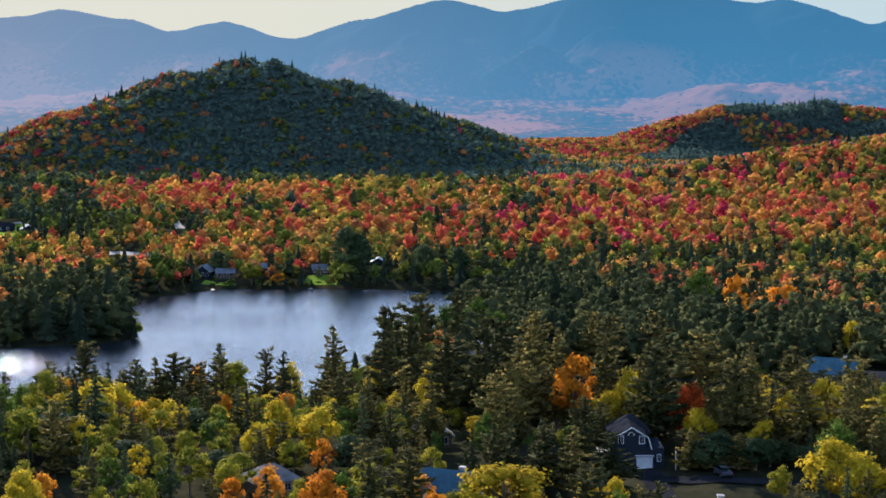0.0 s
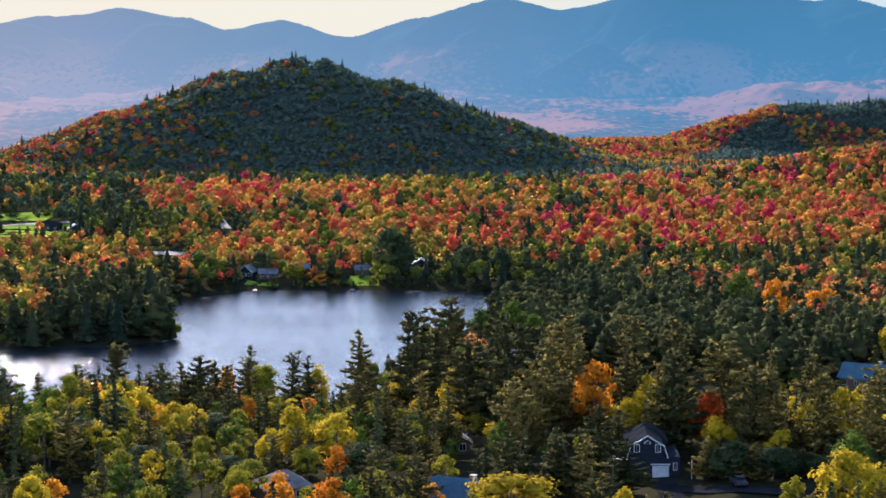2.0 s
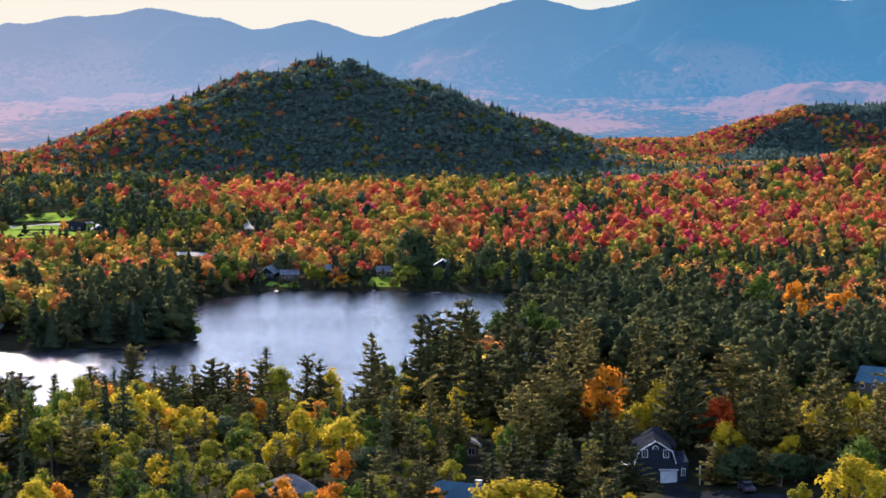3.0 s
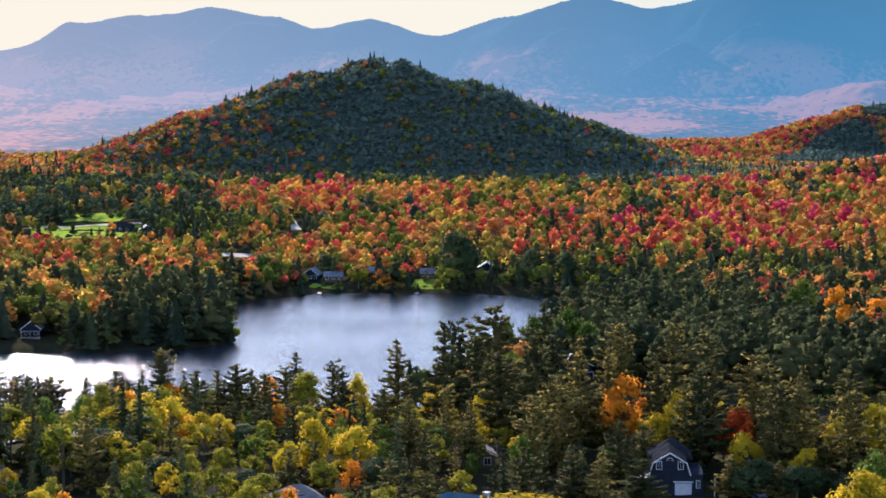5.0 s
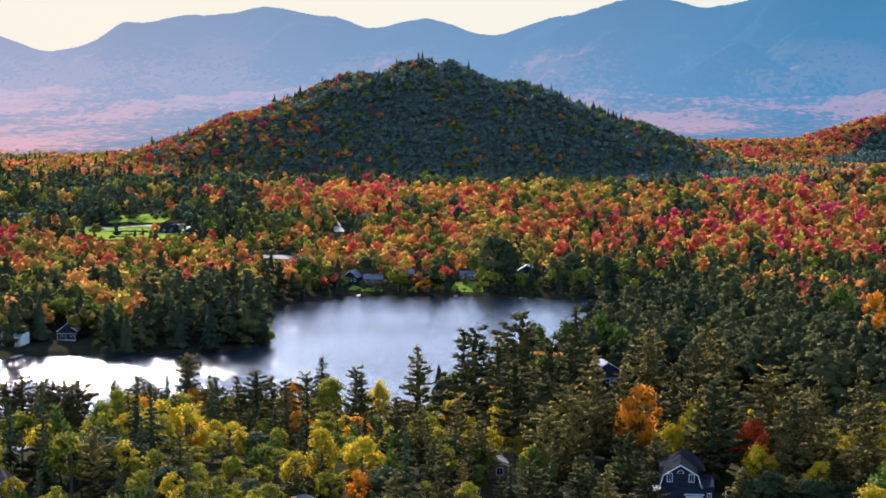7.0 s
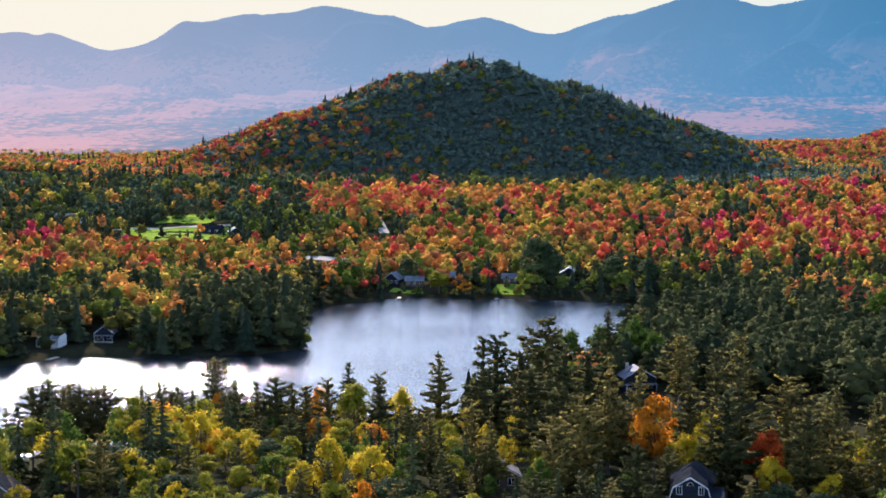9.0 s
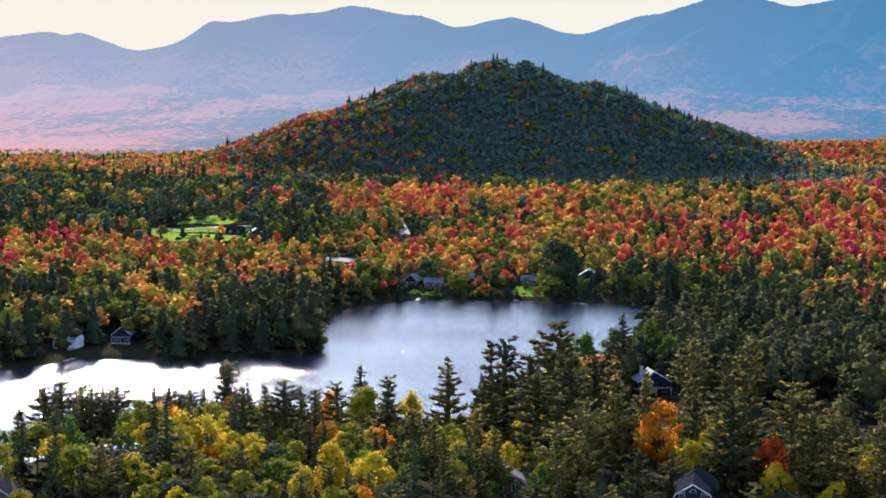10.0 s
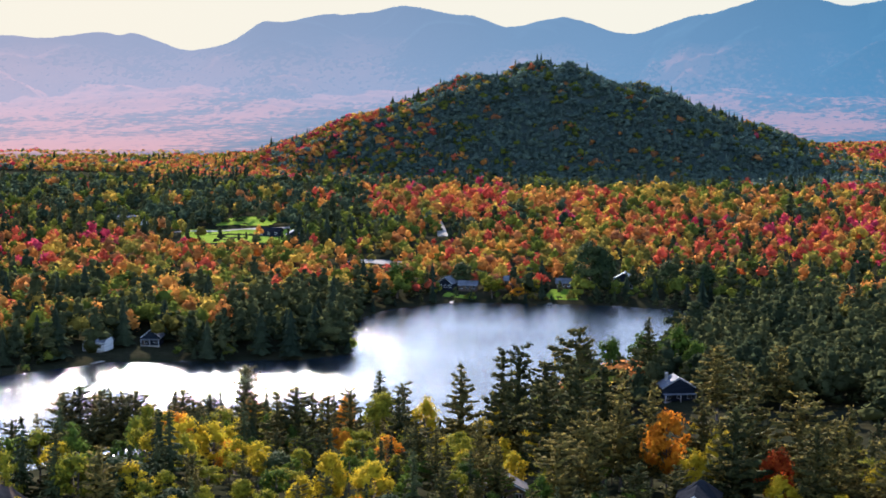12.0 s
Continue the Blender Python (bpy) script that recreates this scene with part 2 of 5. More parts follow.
# peaks of the far range: bearing in degrees, height, spread to either side
PEAKS = [
    (-40, 190, 6, 6), (-30, 175, 5, 5), (-23.14, 170, 3.20, 2.93), (-20.33, 180, 4.13, 1.65), (-19.51, 179, 1.03, 1.80), (-15.52, 203, 1.27, 3.10),
    (-13.74, 220, 2.88, 2.82), (-11.40, 246, 4.98, 4.74), (-9.29, 210, 1.64, 1.53), (-6.56, 217, 3.33, 3.12), (-2.61, 213, 3.05, 2.22),
    (0.11, 270, 4.36, 4.63), (4.51, 278, 6.15, 3.65), (6.22, 287, 4.24, 5.99), (8.52, 265, 3.80, 3.17), (10.11, 268, 3.09, 4.01),
    (13.48, 219, 1.89, 3.00), (20, 215, 4, 5), (31, 190, 6, 6),
]


def skyline(deg):
    total = 0
    for a, h, left, right in PEAKS:
        d = deg - a
        total = total + ((h - 100) * np.exp(-np.abs(d / np.where(d < 0, left, right)) ** 1.5)) ** 8
    return 100 + total ** 0.125


def hill(x, y, cx, cy, height, left, right, front, back, tip=0.12):
    dx, dy = x - cx, y - cy
    r = np.hypot(dx / np.where(dx < 0, left, right), dy / np.where(dy < 0, front, back))
    r = np.sqrt(r * r + tip * tip) - tip
    foot = np.clip(1 - r, 0, 1)
    return height * np.where(foot < 0.25, foot * foot * 2 + 0, foot - 0.125) / 0.875


def land(x, y):
    x, y = np.asarray(x, float), np.asarray(y, float)
    s = shore(x, y)
    near = 25 * step((522 - y) / 218) * (0.35 + 0.65 * step((x + 150) / 70)) + 9 * np.exp(-((x - 115) / 60) ** 2 - ((y - 530) / 90) ** 2) + 4.5 * np.exp(-((x - 20) / 35) ** 2 - ((y - 535) / 40) ** 2)
    far = 0.040 * np.clip(y - 800, 0, 330) + 0.004 * np.clip(y - 1130, 0, 500) - 0.012 * np.clip(y - 1650, 0, 700)
    bank = 0.8 * step(s / 4) + 1.4 * step(s / 30)
    z = np.where(s > 0, bank + (near + far) * step((s + 4) / 34) + 0.7 * waves(x, y, 60, 3) * step(s / 40), -0.25 * np.clip(-s, 0, 10))
    ripple = 1 + 0.10 * waves(x, y, 90, 5)
    z = z + hill(x, y, -152, 1480, 79.5, 250, 250, 125, 300, 0.19) * ripple
    z = z + hill(x, y, 440, 1320, 38, 320, 400, 190, 150, 0.2) * ripple
    z = z + hill(x, y, 300, 1770, 43, 130, 500, 80, 300, 0.30) * ripple + hill(x, y, 120, 1740, 12, 190, 200, 90, 200, 0.3)
    r, deg = np.hypot(x, y), np.degrees(np.arctan2(x, y))
    top = np.where(np.abs(deg) < 60, skyline(np.clip(deg, -60, 60)), 170)
    crest = 4620 + 90 * np.sin(deg * 0.9)
    f = (r - 2700) / (crest - 2700)
    rough = waves(x, y, 700, 9, 5)
    ribs = 1 - 2 * np.abs(waves(x, y, 460, 17, 2))                     # spurs and gullies
    up, steep = np.clip(f, 0, 1), np.clip((f - 0.78 - 0.07 * rough) / (0.22 - 0.07 * rough), 0, 1)
    slope = 34 * up ** 1.3 + (top - 41) * steep ** 0.95 + (rough * 17 + 6) * up * (1 - steep) + 1.2 * waves(x, y, 40, 12, 3) * np.clip(up * 8, 0, 1) * (1 - steep)
    slope = slope + ribs * (12 * up * (1 - steep) + 60 * steep * (1 - steep))
    east = 50 * step((deg - 5.2) / 3.9) * (1 - 0.38 * step((deg - 10.2) / 4)) * np.exp(-((r - 3500) / np.where(r < 3500, 150, 420)) ** 2)
    slope = slope + east * (1 + 0.22 * rough + 0.10 * ribs)
    spur = hill(x, y, 205, 4180, 124, 250, 230, 170, 500, 0.06) * (1 - 0.16 * rough + 0.10 * ribs) + hill(x, y, -560, 4100, 60, 300, 260, 200, 600, 0.1)
    slope = np.maximum(slope, np.minimum(spur + 20 * up, top - 20))
    slope = np.where(f > 1, (top - 7) - (f - 1) * 900, slope)
    return z + np.where(f > 0, slope, 0)


def ground_z(x, y):
    return float(land(np.array([x]), np.array([y]))[0])


def mesh_of(name, verts, faces, mat=None, smooth=False):
    me = bpy.data.meshes.new(name)
    me.from_pydata([tuple(v) for v in verts], [], [tuple(f) for f in faces])
    if mat:
        me.materials.append(mat)
    if smooth:
        me.polygons.foreach_set("use_smooth", [True] * len(me.polygons))
    me.update()
    return me


def fan(radii, degs, lift=0.0):
    """A sheet of land between bearings and distances from the origin."""
    rr, dd = np.meshgrid(radii, np.radians(degs), indexing="ij")
    x, y = rr * np.sin(dd), rr * np.cos(dd)
    z = land(x.ravel(), y.ravel()) + lift
    n, m = rr.shape
    i = np.arange(n * m).reshape(n, m)
    faces = np.stack([i[:-1, :-1], i[:-1, 1:], i[1:, 1:], i[1:, :-1]], -1).reshape(-1, 4)
    return np.stack([x.ravel(), y.ravel(), z], 1), faces


DEGS = np.concatenate([np.linspace(-180, -30, 38)[:-1], np.linspace(-30, 20, 210), np.linspace(20, 180, 40)[1:]])
NEAR_R = np.concatenate([[1, 60, 140], np.linspace(200, 860, 110), np.linspace(870, 1900, 90)])
v, f = fan(NEAR_R, DEGS)
hill_cover = [1 if 1300 < y < 1800 and z > 18 else 0 for y, z in zip(v[np.array(f)[:, 0], 1], v[np.array(f)[:, 0], 2])]
ground = tagged(new("ground", mesh_of("ground", v, f, FLOOR, True)), "leaf-strewn forest floor sloping down to the lake", "ground", kind="structure")
ground.data.materials.append(HAZY_HILL_GROUND)
ground.data.polygons.foreach_set("material_index", hill_cover)
FAR_R = np.concatenate([np.linspace(1900, 2700, 60), np.linspace(2712, 4700, 200), [4760, 4850, 4940]])
FAR_DEGS = np.concatenate([np.linspace(-180, -28, 38)[:-1], np.linspace(-28, 17, 400), np.linspace(17, 180, 40)[1:]])
v, f = fan(FAR_R, FAR_DEGS)
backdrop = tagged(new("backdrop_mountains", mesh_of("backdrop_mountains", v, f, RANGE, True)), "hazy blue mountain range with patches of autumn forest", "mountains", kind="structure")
v, f = fan(np.linspace(1690, 1900, 50), np.linspace(-34, -14.6, 160), 5.0)
edge = np.minimum(np.clip((np.hypot(v[:, 0], v[:, 1]) - 1690) / 40, 0, 1), np.clip((-14.6 - np.degrees(np.arctan2(v[:, 0], v[:, 1]))) / 1.2, 0, 1))
v[:, 2] += 2.2 * waves(v[:, 0], v[:, 1], 23, 21, 3) * edge - 6 * (1 - edge) - 5 * step((np.hypot(v[:, 0], v[:, 1]) - 1700) / 200)
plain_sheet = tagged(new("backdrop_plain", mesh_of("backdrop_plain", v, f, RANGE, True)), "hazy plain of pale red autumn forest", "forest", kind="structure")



def sky_material():
    """The low sky behind the range: cream towards the sun, pale blue away from it."""
    mat, n, l, b = material("low_autumn_sky", 1.0)
    tc, sx, mr = n.new("ShaderNodeTexCoord"), n.new("ShaderNodeSeparateXYZ"), n.new("ShaderNodeMapRange")
    l.new(tc.outputs["Object"], sx.inputs[0])
    mr.inputs["From Min"].default_value, mr.inputs["From Max"].default_value = -1700.0, 900.0
    l.new(sx.outputs[0], mr.inputs[0])
    r = ramp(n, [(0.0, (0.30, 0.30, 0.235)), (0.6, (0.29, 0.30, 0.24)), (1.0, (0.215, 0.275, 0.27))])
    l.new(mr.outputs[0], r.inputs[0])
    em = n.new("ShaderNodeEmission")
    l.new(r.outputs[0], em.inputs[0])
    l.new(em.outputs[0], n["Material Output"].inputs["Surface"])
    return mat


sw = np.radians(np.linspace(-45, 35, 60))
v = np.concatenate([np.stack([4950 * np.sin(sw), 4950 * np.cos(sw), 0 * sw + h], 1) for h in (-200, 340)])
f = [(i, i + 1, i + 61, i + 60) for i in range(59)]
low_sky = tagged(new("backdrop_sky", mesh_of("backdrop_sky", v, f, sky_material())), "cream-coloured low sky behind the mountains", "sky", kind="structure")

xs, ys = np.linspace(-425, 60, 60), np.linspace(350, 815, 60)
gx, gy = np.meshgrid(xs, ys, indexing="ij")
idx = np.arange(3600).reshape(60, 60)
lake = tagged(new("water_lake", mesh_of("water_lake", np.stack([gx.ravel(), gy.ravel(), np.zeros(3600)], 1),
              np.stack([idx[:-1, :-1], idx[1:, :-1], idx[1:, 1:], idx[:-1, 1:]], -1).reshape(-1, 4), WATER, True)),
              "wind-rippled lake with bright sun glitter", "lake", kind="structure")

# ---------------------------------------------------------------- trees


def unit(v):
    return v / np.maximum(np.linalg.norm(v, axis=-1, keepdims=True), 1e-9)


def sprays(centre, normal, along, size, rng, slim=0.6):
    """Leaf sprays as four-cornered blades: centre, facing, the way that each points, half its length."""
    n = unit(normal)
    t = unit(along - (along * n).sum(-1, keepdims=True) * n)
    b = np.cross(n, t)
    s = np.asarray(size)[:, None] * rng.uniform(0.7, 1.3, (len(centre), 1))
    w = s * slim * rng.uniform(0.7, 1.3, (len(centre), 1))
    droop = -0.15 * s * np.array([0, 0, 1.0])
    return np.stack([centre + t * s + droop, centre + b * w, centre - t * s * 0.8, centre - b * w], 1).reshape(-1, 3)


def crown_normals(verts, middle, mix, rng, flatten=1.0):
    """Rounded shading: each leaf spray leans to the way out of the crown."""
    q = verts.reshape(-1, 4, 3)
    own = np.cross(q[:, 2] - q[:, 0], q[:, 3] - q[:, 1])
    out = q.mean(1) - middle
    out = unit(out * np.array([1, 1, flatten]))
    own = unit(own)
    own *= np.sign((own * out).sum(1, keepdims=True) + 1e-6)
    return np.repeat(unit(out * mix + own * (1 - mix) + rng.normal(0, 0.08, out.shape)), 4, 0)


def leaf_mesh(name, quads, quad_n, tris, tri_n, mats, boughs=0, tint=None):
    """One mesh of four-cornered sprays (the last ones boughs) and three-cornered clump faces, with given normals."""
    me = bpy.data.meshes.new(name)
    v, nrm = np.concatenate([quads, tris]), np.concatenate([quad_n, tri_n])
    n, nq, nt = len(v), len(quads) // 4, len(tris) // 3
    me.vertices.add(n)
    me.vertices.foreach_set("co", np.ascontiguousarray(v, np.float32).ravel())
    me.loops.add(n)
    me.loops.foreach_set("vertex_index", np.arange(n, dtype=np.int32))
    me.polygons.add(nq + nt)
    me.polygons.foreach_set("loop_start", np.concatenate([np.arange(nq) * 4, nq * 4 + np.arange(nt) * 3]).astype(np.int32))
    if tint is not None:
        at = me.attributes.new("tint", "FLOAT_COLOR", "POINT")
        at.data.foreach_set("color", np.ascontiguousarray(np.concatenate([tint, np.ones((n, 1))], 1), np.float32).ravel())
    for m in mats:
        me.materials.append(m)
    me.update(calc_edges=True)
    index = np.zeros(nq + nt, dtype=np.int32)
    index[nq - boughs:nq] = len(mats) - 1 if boughs else 0
    me.polygons.foreach_set("material_index", index)
    me.polygons.foreach_set("use_smooth", np.ones(nq + nt, dtype=bool))
    me.normals_split_custom_set_from_vertices(nrm)
    return me


GOLD = (1 + 5 ** 0.5) / 2
ICO = unit(np.array([(-1, GOLD, 0), (1, GOLD, 0), (-1, -GOLD, 0), (1, -GOLD, 0), (0, -1, GOLD), (0, 1, GOLD), (0, -1, -GOLD), (0, 1, -GOLD), (GOLD, 0, -1), (GOLD, 0, 1), (-GOLD, 0, -1), (-GOLD, 0, 1)]))
ICO_F = np.array([(i, j, k) for i in range(12) for j in range(i + 1, 12) for k in range(j + 1, 12)
                  if max(np.linalg.norm(ICO[i] - ICO[j]), np.linalg.norm(ICO[j] - ICO[k]), np.linalg.norm(ICO[i] - ICO[k])) < 1.2])
ICO_F = np.array([f if np.dot(np.cross(ICO[f[1]] - ICO[f[0]], ICO[f[2]] - ICO[f[0]]), ICO[f[0]]) > 0 else f[::-1] for f in ICO_F])


def clumps(rng, places, middle, uneven=0.42):
    """Dense leaf clumps inside a crown: places are (x, y, z, radius, flatness). Gives corners and normals of triangles."""
    vs, ns = [], []
    for x, y, z, r, flat, *lie in places:
        v = ICO * rng.uniform(1 - uneven, 1 + uneven, (12, 1)) * r
        a = lie[0] if lie else rng.uniform(0, 6.28)
        v[:, 0] *= lie[1] if lie else 1.0
        v = np.stack([v[:, 0] * math.cos(a) - v[:, 1] * math.sin(a), v[:, 0] * math.sin(a) + v[:, 1] * math.cos(a), v[:, 2] * flat], 1)
        nrm = unit(unit(v) + 0.7 * unit(v + np.array([x, y, z]) - middle) + rng.normal(0, 0.3, v.shape))
        vs.append((v + np.array([x, y, z]))[ICO_F.ravel()])
        ns.append(nrm[ICO_F.ravel()])
    return np.concatenate(vs), np.concatenate(ns)


def tube(verts, faces, path, radii, sides=6):
    """A tapered limb along a path of points."""
    base = len(verts)
    for p, r in zip(path, radii):
        for k in range(sides):
            a = 6.2832 * k / sides
            verts.append((p[0] + r * math.cos(a), p[1] + r * math.sin(a), p[2]))
    for i in range(len(path) - 1):
        for k in range(sides):
            j = (k + 1) % sides
            faces.append((base + i * sides + k, base + i * sides + j, base + (i + 1) * sides + j, base + (i + 1) * sides + k))


def limb(verts, faces, start, end, r, rng, sag=0.0):
    mid = (np.array(start) + np.array(end)) / 2 + np.array([0, 0, sag])
    tube(verts, faces, [start, mid, end], [r, r * 0.6, r * 0.2], 4)


def pine_crown(rng, height, spread, low, whorls, full, branch_sprays, slope=0.26):
    """Boughs in uneven whorls, each a plume of needle tufts that thickens outwards; the stem shows between them."""
    c, nrm, along, size, cores = [], [], [], [], []
    wood_v, wood_f = [], []
    zs = np.linspace(low, 0.95, whorls) * height
    side = rng.uniform(0, 6.28)
    gap = zs[1] - zs[0]
    up = np.array([0, 0, 1.0])
    for z in zs:
        u = min(1.0, max(0.0, (z / height - low) / (1 - low)))
        reach = max(0.45, spread * full(u) * rng.uniform(0.78, 1.12))
        count = rng.randint(5, 8) if u < 0.8 else 4
        turn = rng.uniform(0, 6.28)
        cores.append((0, 0, z, 0.17 * reach + 0.14, min(2.0, 0.62 * gap / (0.17 * reach + 0.14))))
        for k in range(count):
            a = turn + 6.28 * k / count + rng.uniform(-0.35, 0.35)
            z0 = z + rng.uniform(-0.5, 0.5) * gap
            long = max(0.4, reach * rng.uniform(0.55, 1.18) * (1 + 0.16 * math.cos(a - side)))
            rise = slope * long * rng.uniform(0.3, 1.5)
            d, across = np.array([math.cos(a), math.sin(a), 0]), np.array([-math.sin(a), math.cos(a), 0])
            root = up * z0
            for s, w in ((0.36, 0.10), (0.62, 0.13), (0.84, 0.09)):
                cores.append((*(root + d * long * s + up * rise * s * s), w * long + 0.10, rng.uniform(0.38, 0.6), a, 1.7))
            m = max(6, int(branch_sprays * long / spread + 2.5))
            for s in 0.22 + 0.80 * rng.rand(m) ** 0.8:
                off = rng.uniform(-1, 1) * 0.30 * long * (1.3 - s)
                c.append(root + d * long * s + across * off + up * (rise * s * s + rng.uniform(-0.12, 0.34) * (0.35 + 0.07 * spread)))
                nrm.append(up * 0.55 + d * 0.25 + rng.normal(0, 0.62, 3))
                along.append(d * 0.8 + across * off / (0.3 * long) + up * (0.4 if slope > 0 else -0.15) + rng.normal(0, 0.35, 3))
                size.append(rng.uniform(0.55, 1.15) * (0.30 + 0.06 * spread))
            if long > 1.6 and k % 3 == 0:
                limb(wood_v, wood_f, (0, 0, z0 - 0.05 * long), tuple(d * long * 0.8 + up * (z0 + rise * 0.5 - 0.1)), 0.05 + 0.012 * long, rng)
    for k in range(9):
        c.append(np.array([rng.normal(0, 0.2), rng.normal(0, 0.2), height * (0.94 + 0.007 * k)]))
        nrm.append(rng.normal(0, 1, 3)), along.append(up + rng.normal(0, 0.4, 3)), size.append(0.42)
    return sprays(np.array(c), np.array(nrm), np.array(along), np.array(size), rng, 0.40), wood_v, wood_f, cores


def broad_crown(rng, height, width, low, lumps, per_lump, leaf, top_heavy=0.0):
    """Lobes of leaf sprays round the ends of the limbs, thick on the crown's outside, with gaps between them."""
    ch = height * (1 - low)
    centre = np.array([0, 0, height * low + 0.42 * ch])
    c, nrm, along, size, ends, cores = [], [], [], [], [], []
    for i in range(lumps):
        q = unit(rng.normal(0, 1, 3) + np.array([0, 0, 0.15])) * rng.uniform(0.30, 0.86) ** 0.5
        zc = height * low + ch * (0.47 + 0.44 * q[2]) + top_heavy
        taper = 1 - 0.38 * max(0, (zc / height - 0.55) / 0.45)
        p = np.array([q[0] * width / 2 * taper, q[1] * width / 2 * taper, zc])
        ends.append(p)
        r = (0.11 + 0.12 * rng.rand()) * min(width, ch)
        cores.append((p[0] * 0.9, p[1] * 0.9, p[2] - 0.12 * r, 0.56 * r, 0.85))
        d = unit(rng.normal(0, 1, (per_lump, 3)) + 0.75 * unit(p - centre) + np.array([0, 0, 0.15]))
        rad = r * (0.55 + 0.62 * rng.rand(per_lump, 1))
        c.append(p + d * rad * np.array([1.12, 1.12, 0.85]))
        nrm.append(d + rng.normal(0, 0.5, (per_lump, 3)))
        along.append(rng.normal(0, 1, (per_lump, 3)))
        size.append(leaf * rng.uniform(0.6, 1.3, per_lump))
    return sprays(np.concatenate(c), np.concatenate(nrm), np.concatenate(along), np.concatenate(size), rng, 0.66), ends, cores


def tree_thing(name, crown_verts, leaf_mat, trunk_v, trunk_f, limb_v, limb_f, bark, label, category, conic=False, cores=()):
    """A tree as trunk and crown; the crown holds its boughs and leaves."""
    root = tagged(new(name), label, category)
    trunk = new("trunk", mesh_of("trunk", trunk_v, trunk_f, bark, True))
    boughs = np.array([limb_v[i] for f in limb_f for i in f]) if limb_f else np.zeros((0, 3))
    rng = np.random.RandomState(len(crown_verts))
    lo, hi = crown_verts[:, 2].min(), crown_verts[:, 2].max()
    middle = np.array([0, 0, lo + 0.38 * (hi - lo)])
    if conic:
        axis = np.stack([0 * crown_verts[::4, 0], 0 * crown_verts[::4, 0], crown_verts[::4, 2] - 0.6], 1)
        leaf_n = crown_normals(crown_verts, axis, 0.45, rng)
    else:
        leaf_n = crown_normals(crown_verts, middle, 0.55, rng)
    cv, cn = clumps(rng, cores, middle) if cores else (np.zeros((0, 3)), np.zeros((0, 3)))
    all_n = np.concatenate([leaf_n, np.tile([0.0, 0.0, 1.0], (len(boughs), 1))])
    me = leaf_mesh("crown", np.concatenate([crown_verts, boughs]), all_n, cv, cn, [leaf_mat, bark], len(boughs) // 4)
    crown = new("crown", me)
    trunk.parent = crown.parent = root
    return root


def make_pine(seed, height=22.0, spread=5.5, low=0.16, whorls=14, dense=21, leaf=PINE_LEAF, label="", name="white_pine"):
    rng = np.random.RandomState(seed)
    kind = seed % 3

    def full(u):
        if kind == 0:                       # rounded old crown
            return 0.35 + 0.75 * math.sin(math.pi * min(1, 0.16 + 0.80 * u)) - 0.1 * u
        if kind == 1:                       # long cone
            return 1.08 - 0.98 * u ** 1.25
        return 0.55 + 0.5 * math.sin(5 * u + 1) * (1 - u) + 0.42 * (1 - u)      # broken tiers
    lean = rng.normal(0, 0.012, 2) * height
    cv, wv, wf, cores = pine_crown(rng, height, spread, low, whorls, full, dense)
    hz = cv[:, 2] / height
    cv[:, 0] += lean[0] * hz ** 2
    cv[:, 1] += lean[1] * hz ** 2
    tv, tf = [], []
    tube(tv, tf, [(lean[0] * u * u, lean[1] * u * u, height * u - 0.6 * (u == 0)) for u in (0, 0.1, 0.35, 0.65, 0.97)], [0.36, 0.28, 0.22, 0.13, 0.03], 7)
    for k in range(7):                       # dead stubs under the crown
        a, z = rng.uniform(0, 6.28), height * rng.uniform(0.12, low)
        limb(wv, wf, (0, 0, z), (1.3 * math.cos(a), 1.3 * math.sin(a), z + 0.1), 0.05, rng)
    return tree_thing(name, cv, leaf, tv, tf, wv, wf, BARK, label, "tree", True, cores)


def make_spruce(seed, height=16.0, spread=3.5, label="", name="spruce"):
    rng = np.random.RandomState(seed)
    cv, wv, wf, cores = pine_crown(rng, height, spread, 0.07, 14, lambda u: 1.08 - 1.0 * u, 13, slope=-0.22)
    tv, tf = [], []
    tube(tv, tf, [(0, 0, height * u - 0.5 * (u == 0)) for u in (0, 0.3, 0.7, 0.97)], [0.26, 0.2, 0.11, 0.02], 6)
    return tree_thing(name, cv, SPRUCE_LEAF, tv, tf, wv, wf, BARK, label, "tree", True, cores)


def make_broad(seed, colour, height=13.0, width=8.0, low=0.22, lumps=34, per_lump=66, leaf=0.27, label="", name="maple", bark=BARK):
    rng = np.random.RandomState(seed)
    cv, ends, cores = broad_crown(rng, height, width, low, lumps, per_lump, leaf)
    wv, wf, tv, tf = [], [], [], []
    fork = height * (low + 0.12)
    tube(tv, tf, [(0, 0, -0.5), (0.03, 0, 0.6), (0.08, 0.05, fork), (0.1, 0.1, height * 0.8)], [0.34, 0.24, 0.18, 0.03], 7)
    for p in ends[::2]:
        limb(wv, wf, (0.05, 0.03, fork * rng.uniform(0.8, 1.3)), tuple(p), 0.08, rng, 0.4)
    return tree_thing(name, cv, LEAF[colour], tv, tf, wv, wf, bark, label, "tree", False, cores)


